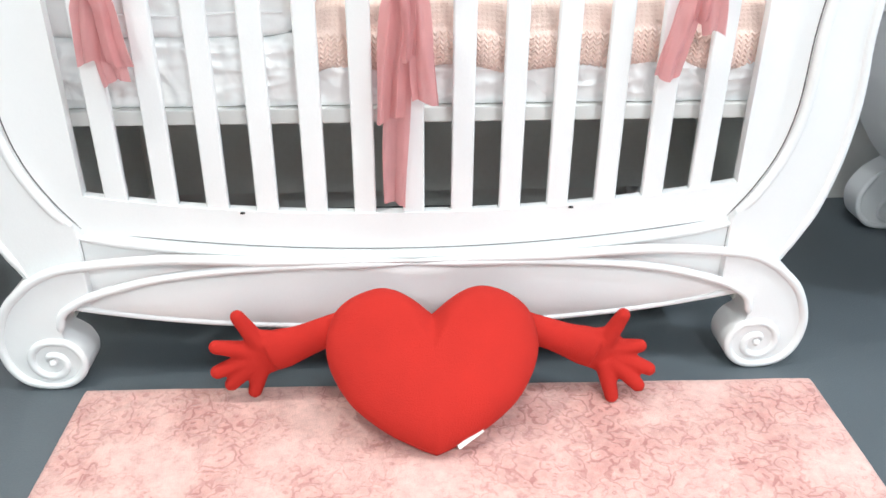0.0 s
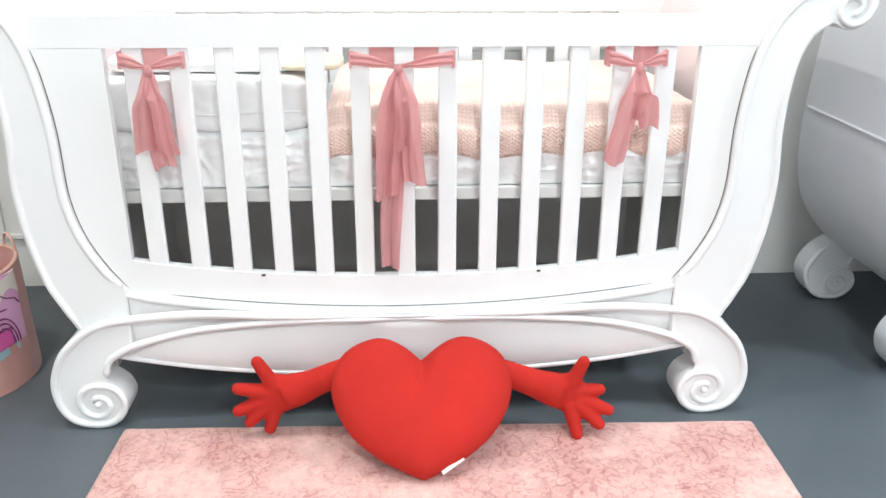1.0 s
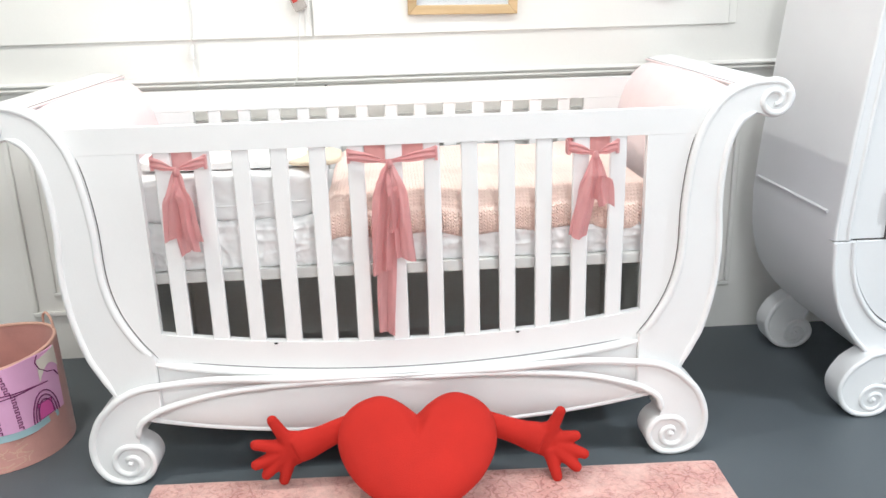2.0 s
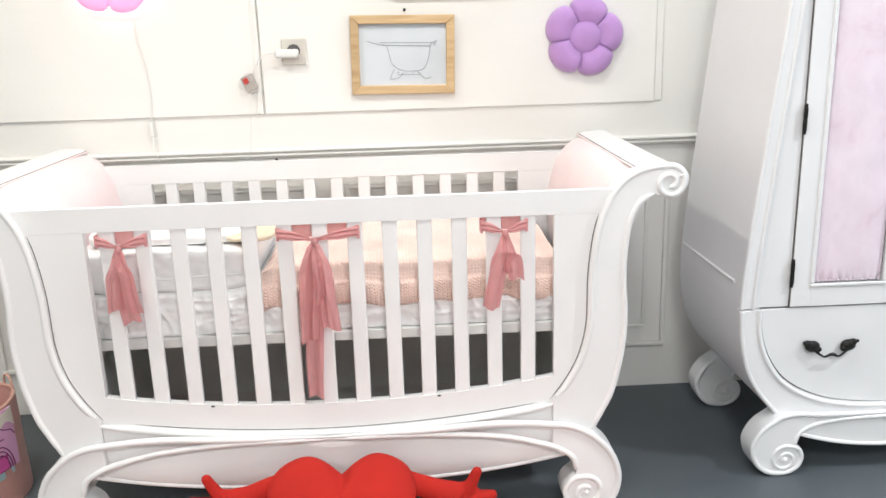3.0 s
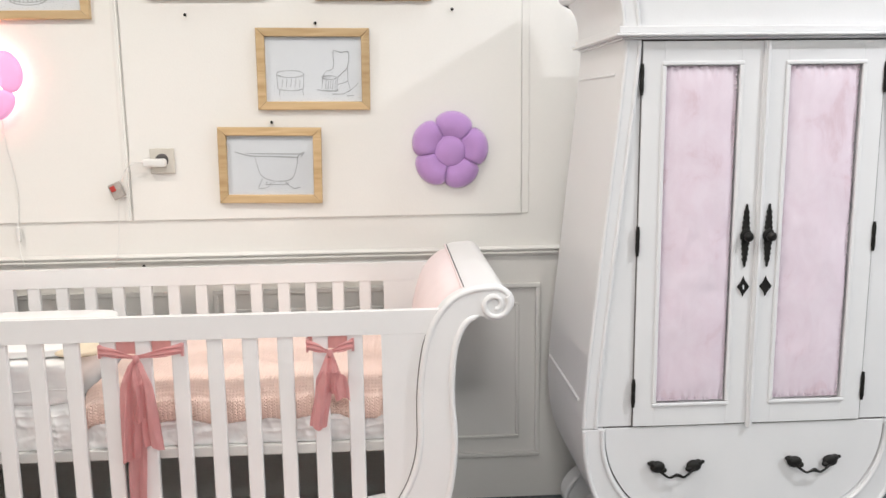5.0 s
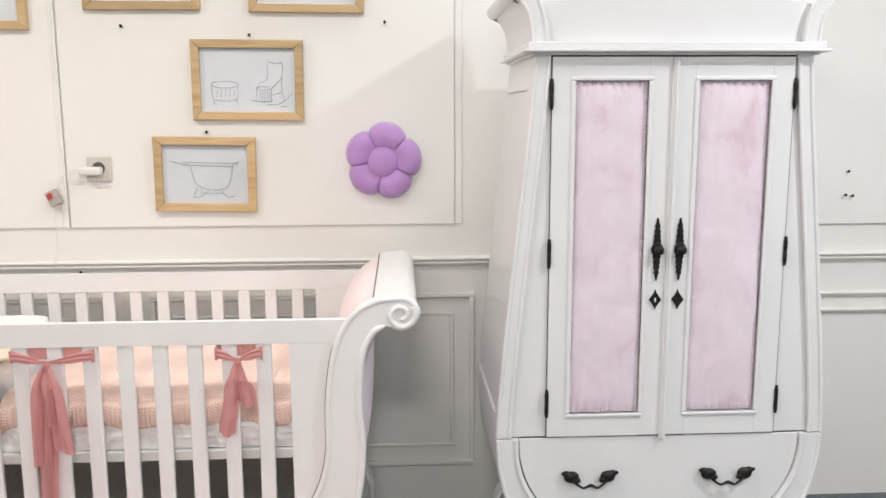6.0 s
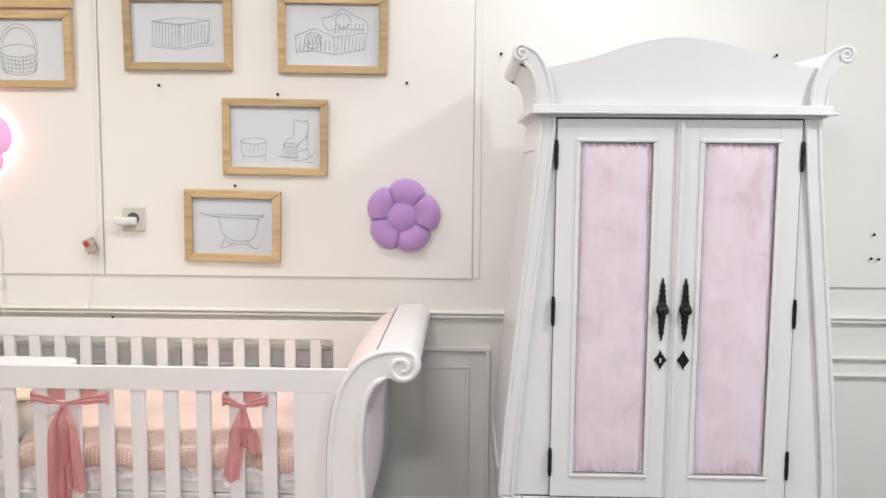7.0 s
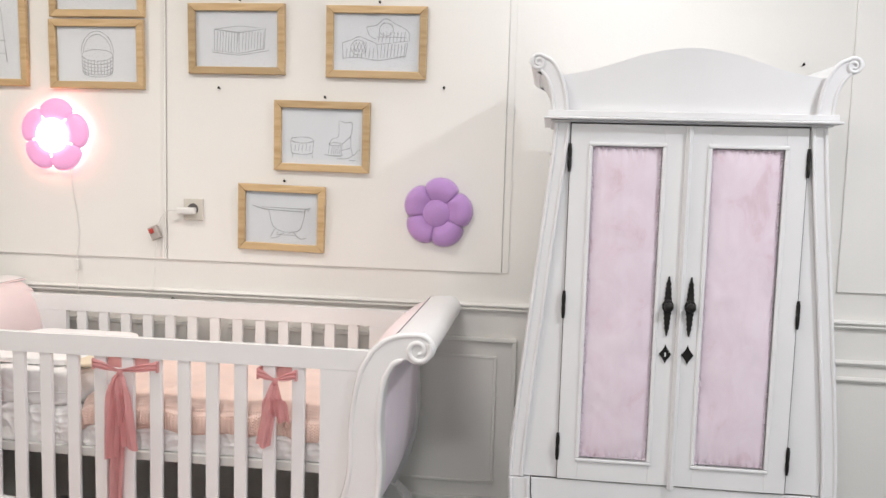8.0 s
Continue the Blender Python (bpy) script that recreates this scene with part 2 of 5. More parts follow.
bp.inputs["Strength"].default_value, bp.inputs["Distance"].default_value = 0.5, 0.004
l.new(hs.outputs[0], bp.inputs["Height"])
l.new(bp.outputs[0], b.inputs["Normal"])


# ---------------------------------------------------------------- mesh helpers
def finish(bm, name, mat, smooth=True):
    bmesh.ops.remove_doubles(bm, verts=bm.verts, dist=1e-6)
    bmesh.ops.recalc_face_normals(bm, faces=bm.faces)
    me = bpy.data.meshes.new(name)
    bm.to_mesh(me)
    bm.free()
    me.materials.append(mat)
    if smooth:
        for p in me.polygons:
            p.use_smooth = True
        me.set_sharp_from_angle(angle=radians(50))
    return me


def crisp(ob):
    """Flat faces stay flat beside their rounded edges."""
    if len(ob.data.polygons) < 4000:
        ob.modifiers.new("crisp", "WEIGHTED_NORMAL").keep_sharp = True
    return ob


def part(name, bm, mat, parent, label=""):
    ob = crisp(new(name, finish(bm, name, mat)))
    ob.parent = parent
    return tagged(ob, label)


def thing(name, label, category, group="", at=(0, 0, 0)):
    ob = new(name)
    ob.empty_display_size = 0.05
    ob.location = at
    return tagged(ob, label, category, group)


def whole(name, bm, mat, label, category, group=""):
    return tagged(new(name, finish(bm, name, mat)), label, category, group)


def structure(name, bm, mat, label=""):
    return tagged(crisp(new(name, finish(bm, name, mat))), label, kind="structure")


def box(x0, x1, y0, y1, z0, z1, bev=0.0, bm=None):
    bm = bm or bmesh.new()
    made = bmesh.ops.create_cube(bm, size=1)["verts"]
    for v in made:
        v.co = Vector(((x0 + x1) / 2 + v.co.x * (x1 - x0), (y0 + y1) / 2 + v.co.y * (y1 - y0), (z0 + z1) / 2 + v.co.z * (z1 - z0)))
    if bev:
        edges = list({e for v in made for e in v.link_edges})
        bmesh.ops.bevel(bm, geom=edges, offset=bev, segments=2, affect="EDGES", profile=0.5)
    return bm


def spline(pts, per=8):
    """A smooth curve through the points."""
    pts = [Vector(p) for p in pts]
    ext = [pts[0] * 2 - pts[1], *pts, pts[-1] * 2 - pts[-2]]
    out = []
    for i in range(len(pts) - 1):
        a, b, c, d = ext[i:i + 4]
        for k in range(per):
            t = k / per
            out.append(0.5 * (2 * b + (c - a) * t + (2 * a - 5 * b + 4 * c - d) * t * t + (3 * b - 3 * c + d - a) * t ** 3))
    return [*out, pts[-1]]


def prism(pts, y0, y1, bev=0.0, bm=None):
    """A board with the outline pts (x, z), from y0 (front) to y1."""
    bm = bm or bmesh.new()
    f = [bm.verts.new((p[0], y0, p[1])) for p in pts]
    k = [bm.verts.new((p[0], y1, p[1])) for p in pts]
    front = bm.faces.new(f)
    bm.faces.new(k[::-1])
    for i in range(len(f)):
        j = (i + 1) % len(f)
        bm.faces.new((f[i], k[i], k[j], f[j]))
    if bev:
        bmesh.ops.bevel(bm, geom=list(front.edges), offset=bev, segments=2, affect="EDGES", profile=0.5, clamp_overlap=True)
    return bm


def tube(pts, r, n=8, bm=None, flat=1.0):
    """A rod along pts; r: radius or a function of 0..1; flat squeezes it in y."""
    bm = bm or bmesh.new()
    pts = [Vector(p) for p in pts]
    rad = r if callable(r) else (lambda t: r)
    rings, up = [], None
    for i, p in enumerate(pts):
        d = (pts[min(i + 1, len(pts) - 1)] - pts[max(i - 1, 0)]).normalized()
        if up is None:
            up = d.orthogonal().normalized()
        up = (up - d * up.dot(d)).normalized()
        side = d.cross(up)
        ring = []
        for k in range(n):
            a = 2 * math.pi * k / n
            o = (up * math.cos(a) + side * math.sin(a)) * rad(i / max(1, len(pts) - 1))
            o.y *= flat
            ring.append(bm.verts.new(p + o))
        rings.append(ring)
    for a, b in zip(rings, rings[1:]):
        for k in range(n):
            bm.faces.new((a[k], a[(k + 1) % n], b[(k + 1) % n], b[k]))
    bm.faces.new(rings[0][::-1])
    bm.faces.new(rings[-1])
    return bm


def sheet(fn, nu, nv, thick=0.0, bm=None):
    """A surface fn(u, v), u and v from 0 to 1; thick gives it a back, along its normals."""
    bm = bm or bmesh.new()
    g = [[Vector(fn(i / nu, j / nv)) for j in range(nv + 1)] for i in range(nu + 1)]

    def normal(i, j):
        a = g[min(i + 1, nu)][j] - g[max(i - 1, 0)][j]
        b = g[i][min(j + 1, nv)] - g[i][max(j - 1, 0)]
        c = a.cross(b)
        return c.normalized() if c.length > 1e-12 else Vector((0, 0, 1))
    top = [[bm.verts.new(g[i][j]) for j in range(nv + 1)] for i in range(nu + 1)]
    for i in range(nu):
        for j in range(nv):
            bm.faces.new((top[i][j], top[i + 1][j], top[i + 1][j + 1], top[i][j + 1]))
    if thick:
        low = [[bm.verts.new(g[i][j] - normal(i, j) * thick) for j in range(nv + 1)] for i in range(nu + 1)]
        for i in range(nu):
            for j in range(nv):
                bm.faces.new((low[i][j], low[i][j + 1], low[i + 1][j + 1], low[i + 1][j]))
        rim = [(i, 0) for i in range(nu)] + [(nu, j) for j in range(nv)] + [(i, nv) for i in range(nu, 0, -1)] + [(0, j) for j in range(nv, 0, -1)]
        for (a, b), (c, d) in zip(rim, rim[1:] + rim[:1]):
            bm.faces.new((top[a][b], low[a][b], low[c][d], top[c][d]))
    return bm


def ball(c, rx, ry, rz, bm=None, nu=16, nv=10):
    bm = bm or bmesh.new()
    made = bmesh.ops.create_uvsphere(bm, u_segments=nu, v_segments=nv, radius=1)["verts"]
    for v in made:
        v.co = Vector((c[0] + v.co.x * rx, c[1] + v.co.y * ry, c[2] + v.co.z * rz))
    return bm


def spiral(cx, cz, y, r0, r1, turns, start, sense, n=40):
    return [(cx + (r0 + (r1 - r0) * t) * math.cos(start + sense * turns * 2 * math.pi * t), y,
             cz + (r0 + (r1 - r0) * t) * math.sin(start + sense * turns * 2 * math.pi * t)) for t in (i / n for i in range(n + 1))]


def wob(x, y, z=0.0):
    return noise.noise(Vector((x, y, z)))


# ---------------------------------------------------------------- the room
structure("floor", box(ROOM_X0 - 0.1, ROOM_X1 + 0.1, ROOM_Y0 - 0.1, WALL_Y + 0.1, -0.1, 0), FLOOR, "dark blue-grey low-pile floor covering")
structure("wall_north", box(ROOM_X0 - 0.1, ROOM_X1 + 0.1, WALL_Y, WALL_Y + 0.1, 0, CEIL), WALL, "white painted wall with mouldings")
structure("wall_south", box(ROOM_X0 - 0.1, ROOM_X1 + 0.1, ROOM_Y0 - 0.1, ROOM_Y0, 0, CEIL), WALL)
structure("wall_west", box(ROOM_X0 - 0.1, ROOM_X0, ROOM_Y0, WALL_Y, 0, CEIL), WALL)
structure("wall_east", box(ROOM_X1, ROOM_X1 + 0.1, ROOM_Y0, WALL_Y, 0, CEIL), WALL)
structure("ceiling", box(ROOM_X0 - 0.1, ROOM_X1 + 0.1, ROOM_Y0 - 0.1, WALL_Y + 0.1, CEIL, CEIL + 0.1), CEILING)


def trim(name, x0, x1, z0, z1, proud, mat=WALL, bev=0.003):
    return structure(name, box(x0, x1, WALL_Y - proud, WALL_Y - 0.0005, z0, z1, bev), mat)


# raised boards above the chair rail, with a joint between them
trim("trim", -0.144, 1.145, 1.033, CEIL - 0.12, 0.010, PANEL, 0.002)
trim("trim", -1.55, -0.150, 1.033, CEIL - 0.12, 0.010, PANEL, 0.002)
trim("trim", 2.326, 3.6, 1.018, CEIL - 0.12, 0.010, PANEL, 0.002)
trim("trim", 1.1465, 1.172, 1.033, CEIL - 0.12, 0.004)
# vertical cable duct beside the joint
trim("trim", -0.170, -0.156, 1.033, CEIL - 0.12, 0.013)
# chair rail: three stacked strips
for x0, x1 in ((ROOM_X0, ROOM_X1),):
    trim("chair_rail", x0, x1, 0.888, 0.920, 0.012)
    trim("chair_rail", x0, x1, 0.894, 0.902, 0.020)
    trim("chair_rail", x0, x1, 0.908, 0.917, 0.024)


def wainscot(x0, x1, z0, z1, inset=0.072):
    """A rectangle of moulding with a second one inside it."""
    for k, (d, w, p) in enumerate(((0, 0.016, 0.016), (inset, 0.012, 0.010))):
        a, b, c, e = x0 + d, x1 - d, z0 + d * 0.95, z1 - d * 0.95
        trim("trim", a, b, e - w, e, p)
        trim("trim", a, b, c, c + w, p)
        trim("trim", a, a + w, c + w, e - w, p)
        trim("trim", b - w, b, c + w, e - w, p)
    trim("trim", x0 + inset + 0.012, x1 - inset - 0.012, z0 + inset, z1 - inset, 0.005)


for x0, x1 in ((-2.35, -1.25), (-1.13, -0.03), (0.10, 1.213)):
    wainscot(x0, x1, 0.160, 0.791)
for z in (0.768, 0.707):
    trim("trim", 2.20, 3.9, z - 0.010, z + 0.010, 0.012)
    trim("trim", 2.20, 3.9, z - 0.003, z + 0.006, 0.018)

# Rings for the same assumed lamps; the ceiling stays out of view.
for x, y, w, size, tint in LAMPS:
    d = thing("assumed_lamp", "white ring round an assumed ceiling lamp, out of view", "ceiling light", "ceiling downlights")
    bm = bmesh.new()
    r = size / 2 + 0.015
    tube([(x + r * math.cos(a), y + r * math.sin(a), CEIL - 0.01) for a in (2 * math.pi * i / 32 for i in range(33))], 0.009, 6, bm)
    part("ring", bm, PLASTIC, d)


# ---------------------------------------------------------------- the cot
COT_Y0, COT_Y1 = 1.351, 2.095      # fronts of front and back legs
LEG_IN = [(0.590, 0.328), (0.630, 0.385), (0.664, 0.455), (0.682, 0.540), (0.684, 0.660), (0.692, 0.745), (0.704, 0.808), (0.724, 0.862), (0.762, 0.912), (0.814, 0.939), (0.873, 0.945)]
LEG_OUT = [(0.851, 0.878), (0.815, 0.858), (0.790, 0.808), (0.779, 0.736), (0.777, 0.655), (0.782, 0.590), (0.783, 0.530), (0.775, 0.444), (0.754, 0.350), (0.732, 0.300), (0.700, 0.236)]
FOOT_OUT = [(0.700, 0.236), (0.748, 0.186), (0.775, 0.118), (0.770, 0.056), (0.742, 0.015), (0.696, 0.001), (0.654, 0.006), (0.626, 0.030), (0.616, 0.064), (0.628, 0.096), (0.655, 0.118)]
FOOT_IN = [(0.660, 0.136), (0.650, 0.162), (0.626, 0.184), (0.588, 0.198)]
CURL = (0.879, 0.903, 0.042)


def side(pts, s):
    return [(CX + s * p[0], p[1]) for p in pts]


def bead(pts, s, y, r, bm=None, taper=None):
    f = taper or (lambda t: r)
    return tube([(CX + s * p[0], y, p[1]) for p in pts], lambda t: f(t) * min(1.0, 0.25 + t * 14, 0.25 + (1 - t) * 14), 8, bm)


def inset(pts, d):
    """The curve moved to its right-hand side by d."""
    out = []
    for i, p in enumerate(pts):
        t = (pts[min(i + 1, len(pts) - 1)] - pts[max(i - 1, 0)]).normalized()
        out.append(p + Vector((t.y, -t.x)) * d)
    return out


def cot_leg(cot, s, y0, y1, plain=False):
    """A scrolled leg on its foot; the plain one stands at the back, within the covering of the end."""
    a = spline(LEG_IN, 6)
    cu, cz, cr = CURL
    arc = [Vector((cu + cr * math.cos(t), cz + cr * math.sin(t))) for t in np.linspace(1.45, -2.3, 22)]
    b, c, d = spline(LEG_OUT, 6), spline(FOOT_OUT, 6), spline(FOOT_IN, 5)
    if plain:
        a = [p + Vector((0.030, -0.014)) for p in a]
        arc = [Vector((cu, cz)) + (p - Vector((cu, cz))) * 0.8 for p in arc]
    leg = part("leg", prism(side([*a, *arc, *b, Vector((0.590, 0.250))], s), y0, y1, 0.004), WHITE, cot)
    yf = y0 - 0.012
    foot = part("foot", prism(side([*c, *d, Vector((0.588, 0.256)), Vector((0.645, 0.254))], s), yf, y1, 0.004), WHITE, cot)
    coil = [Vector(((q[0] - CX) * s, q[2])) for q in spiral(CX + s * 0.681, 0.061, 0, 0.048, 0.010, 1.3, math.pi / 2 + s * 0.46, -s, 60)]
    scroll = inset(c, 0.008)[2:-2] + coil[2:]
    flow = [] if plain else [Vector(p) for p in spline([(-0.03, 0.262), (0.24, 0.267), (0.44, 0.276), (0.59, 0.266), (0.650, 0.254), (0.694, 0.230)], 8)]
    part("volute", bead(flow + scroll, s, yf + 0.001, 0.008, taper=lambda t: 0.0098 - 0.0022 * t), WHITE, foot)
    inner = d if plain else spline([(0.655, 0.126), (0.646, 0.162), (0.622, 0.184), (0.570, 0.208), (0.44, 0.240), (0.24, 0.256), (0.0, 0.256)], 8)
    part("strand", bead(inner, s, yf + 0.002, 0.0085), WHITE, foot)
    part("volute_eye", ball((CX + s * 0.681, yf, 0.061), 0.008, 0.010, 0.008), WHITE, foot)
    if plain:
        return leg
    f = y0 + 0.001
    # beads that follow both edges, and the carved curl
    part("bead", bead([p + Vector((0.006, 0)) for p in a] + arc[:12], s, f + 0.004, 0.0090), WHITE, leg)
    part("bead", bead([p - Vector((0.008, 0)) for p in b], s, f + 0.001, 0.0085), WHITE, leg)
    part("bead", bead([p + Vector((0.026, 0)) for p in a[6:-14]], s, f + 0.003, 0.004), WHITE, leg)
    part("seam", bead([p - Vector((0.004, 0)) for p in a[:-22]], s, y0 + 0.0148, 0.0012), SEAM, leg)
    sp = spiral(CX + s * cu, cz, f - 0.002, cr - 0.004, 0.010, 1.35, math.pi / 2 - s * 1.0, -s, 50)
    part("curl", tube(sp, lambda t: 0.0085 - 0.0025 * t, 8), WHITE, leg)
    return leg


def lower_edge(u):
    return 0.347 + 0.046 * (abs(u) / 0.585) ** 2.2


def bottom_edge(u):
    return 0.264 + 0.052 * (abs(u) / 0.60) ** 2.0


def apron_low(u):
    return 0.111 + 0.052 * (abs(u) / 0.605) ** 2.4


def cot_side(cot, y0, y1, plain=False):
    """Front or back of the cot: rails, stiles, bars, strands and apron between two legs."""
    part("top_rail", box(CX - 0.762, CX + 0.762, y0, y1, 0.830, 0.890), WHITE, cot)
    for s in (-1, 1):
        inner = [p for p in spline(LEG_IN, 6) if 0.4 < p.y < 0.829]
        edge = 0.572 if s < 0 and not plain else 0.594
        pts = [Vector((edge, 0.402)), Vector((0.665, 0.402)), *[p + Vector((0.022, 0)) for p in inner], Vector((0.735, 0.8295)), Vector((edge, 0.8295))]
        part("stile", prism(side(pts, s), y0, y1), WHITE, cot)
    us = np.linspace(-0.66, 0.66, 45)
    ends = (-0.594 if plain else -0.572, 0.594)
    top = [(CX - 0.66, 0.402), (CX + ends[0] - 0.0005, 0.402), *[(CX + u, lower_edge(u)) for u in np.linspace(*ends, 40)], (CX + ends[1] + 0.0005, 0.402), (CX + 0.66, 0.402)]
    low = [(CX + u, bottom_edge(u) - 0.004) for u in us[::-1]]
    part("bottom_rail", prism(top + low, y0, y1), WHITE, cot)
    for k in range(13):
        u = -0.533 + 0.0888 * k if plain else -0.518 + 0.0871 * k
        part("bar", box(CX + u - 0.0195, CX + u + 0.0195, y0 + 0.003, y1 - 0.003, lower_edge(u) - 0.01, 0.832, 0.004), WHITE, cot)
    ya = y0 - (0.0 if plain else 0.009)
    us = np.linspace(-0.634, 0.634, 41)
    part("apron_board", prism([(CX + u, bottom_edge(u) - 0.002) for u in us] + [(CX + u, apron_low(u)) for u in us[::-1]], ya + 0.004, y1 - 0.004, 0.002), WHITE, cot)
    if plain:
        return
    # the strand along the lower edge; two more run out of the feet to meet it
    part("strand", tube([(CX + u, ya + 0.002, bottom_edge(u)) for u in np.linspace(-0.602, 0.602, 49)], lambda t: 0.0105 * min(1.0, 0.35 + 12 * t, 0.35 + 12 * (1 - t)), 8), WHITE, cot)
    part("seam", bead([(u, bottom_edge(u) + 0.0115) for u in np.linspace(-0.52, 0.56, 49)], 1, y0 + 0.0005, 0.0013), SEAM, cot)
    for s in (-1, 1):
        part("seam", bead([(0.5905, z) for z in np.linspace(0.166, 0.322, 9)], s, ya + 0.0035, 0.0010), SEAM, cot)

    def apron(u, v):
        x = -0.600 + 1.20 * u
        zt = 0.262 - 0.056 * (abs(x) / 0.6) ** 2
        zb = apron_low(x) + 0.002
        e = math.sin(math.pi * v) ** 0.6 * min(1, min(u, 1 - u) * 9) ** 0.5
        return (CX + x, ya + 0.0045 - 0.013 * e, zt + (zb - zt) * v)
    part("apron", sheet(apron, 60, 14), WHITE, cot)
    part("apron_edge", tube([(CX + u, ya + 0.004, apron_low(u) + 0.001) for u in np.linspace(-0.635, 0.635, 45)], 0.0065, 8), WHITE, cot)


def cot_end(cot, s):
    """The rolled end between a front and a back leg: a curved board, padded within."""
    mid = spline([(0.672, 0.330), (0.712, 0.420), (0.728, 0.520), (0.731, 0.640), (0.733, 0.720), (0.745, 0.790), (0.766, 0.850), (0.800, 0.893), (0.842, 0.910)], 6)
    tang = [(mid[min(i + 1, len(mid) - 1)] - mid[max(i - 1, 0)]).normalized() for i in range(len(mid))]
    nor = [Vector((-t.y, t.x)) for t in tang]
    pts = [p + q * 0.014 for p, q in zip(mid, nor)] + [p - q * 0.014 for p, q in zip(mid, nor)][::-1]
    y0, y1 = COT_Y0 + 0.055, COT_Y1 + 0.002
    panel = part("end_panel", prism(side(pts, s), y0, y1), WHITE, cot)
    cu, cz, cr = CURL
    a = [Vector((cu + (cr + 0.001) * math.cos(t), cz + (cr + 0.001) * math.sin(t))) for t in np.linspace(1.75, -2.4, 26)]
    a = [Vector((0.804, 0.885)), Vector((0.804, 0.934)), Vector((0.828, 0.9425)), *a]
    part("roll", prism(side(a, s), y0 - 0.002, y1 + 0.002), WHITE, panel)

    def pad(lo, hi, sign, bulge, top):
        k0, k1 = int(lo * (len(mid) - 1)), int(hi * (len(mid) - 1))

        def fn(u, v):
            f = k0 + (k1 - k0) * v
            i = min(int(f), len(mid) - 2)
            p = mid[i].lerp(mid[i + 1], f - i)
            q = nor[i].lerp(nor[i + 1], f - i)
            fall = math.sin(math.pi * v) ** 0.3 if v < 0.5 else 1 - top * (2 * v - 1) ** 3
            e = max(0.0, math.sin(math.pi * u)) ** 0.22 * fall
            d = 0.014 + bulge * e + 0.0015 * wob(u * 5, v * 5, s)
            o = p + q * sign * d
            return (CX + s * o.x, y0 + 0.004 + (y1 - y0 - 0.008) * u, o.y)
        return sheet(fn, 24, 24)
    part("inner_padding", pad(0.32, 0.93, 1, 0.043, 0.48), PINKPAD, panel, "padded pale pink fabric lining")
    part("outer_padding", pad(0.02, 0.90, -1, 0.047, 0.75), LILACPAD, panel, "pale lilac-white fabric covering")
    part("piping", tube([(CX + s * 0.803, y0, 0.9335), (CX + s * 0.803, y1, 0.9335)], 0.0035, 8), PINKPAD, panel)
    part("seam", tube([(CX + s * 0.8075, y0, 0.9355), (CX + s * 0.8075, y1, 0.9355)], 0.0018, 6), SEAM, panel)


cot = thing("cot", "white lacquered sleigh cot with scrolled feet and rolled padded ends", "cot")
for s in (-1, 1):
    cot_leg(cot, s, COT_Y0, COT_Y0 + 0.060)
    cot_leg(cot, s, COT_Y1 - 0.060, COT_Y1, True)
    cot_end(cot, s)
cot_side(cot, 1.366, 1.388)
cot_side(cot, 2.030, 2.054, True)
part("mattress_board", box(CX - 0.655, CX + 0.655, 1.408, 2.026, 0.503, 0.531, 0.003), BASEBOARD, cot)
# No hole is drilled; a near-black bead carries its shade as colour.
for u in (-0.30, 0.29):
    bm = bmesh.new()
    ball((CX + u, 1.3625, lower_edge(u) - 0.003), 0.005, 0.003, 0.0022, bm, 10, 6)
    part("screw_hole_shade", bm, HOLESHADE, cot)


def cushion(x0, x1, y0, y1, z0, z1, bulge, crease, seed, n=44, square=0.14):
    """A stuffed block with soft edges and creases."""
    bm = bmesh.new()
    w, d, h = x1 - x0, y1 - y0, z1 - z0
    made = bmesh.ops.create_cube(bm, size=1)["verts"]
    bmesh.ops.subdivide_edges(bm, edges=list(bm.edges), cuts=n, use_grid_fill=True)
    for v in bm.verts:
        p = Vector((v.co.x * 2, v.co.y * 2, v.co.z * 2))
        q = Vector([c for c in p])
        k = 1.0 / square
        m = (abs(p.x) ** k + abs(p.y) ** k + abs(p.z) ** k) ** (1 / k)
        q /= m
        fx, fy = 1 - p.x * p.x, 1 - p.y * p.y
        z = q.z * (1 + bulge * fx * fy)
        x, y, zz = x0 + w * (q.x + 1) / 2, y0 + d * (q.y + 1) / 2, z0 + h * (z + 1) / 2
        o = crease * (wob(x * 9 + seed, y * 6, zz * 14) + 0.9 * abs(wob(x * 20 + seed + zz * 14, y * 9, zz * 16 + x * 7)) + 0.4 * abs(wob(x * 44 - zz * 30, y * 22, zz * 40 + seed)))
        v.co = Vector((x + o * 0.5, y - o, zz + o * 0.6 * (1 if q.z > 0 else 0.1)))
    return bm


for s in (-1, 1):
    part("base_board", box(*sorted((CX + s * 0.652, CX + s * 0.664)), 1.412, 1.990, 0.115, 0.5025), GREYBOARD, cot)
part("base_board", box(CX - 0.665, CX + 0.665, 1.991, 2.003, 0.110, 0.5025), GREYBOARD, cot)
mattress = thing("mattress", "cot mattress in a crinkled white satin sheet", "mattress")
part("body", cushion(CX - 0.645, CX + 0.645, 1.432, 2.020, 0.5315, 0.645, 0.02, 0.006, 3, 50, 0.05), SHEET, mattress)


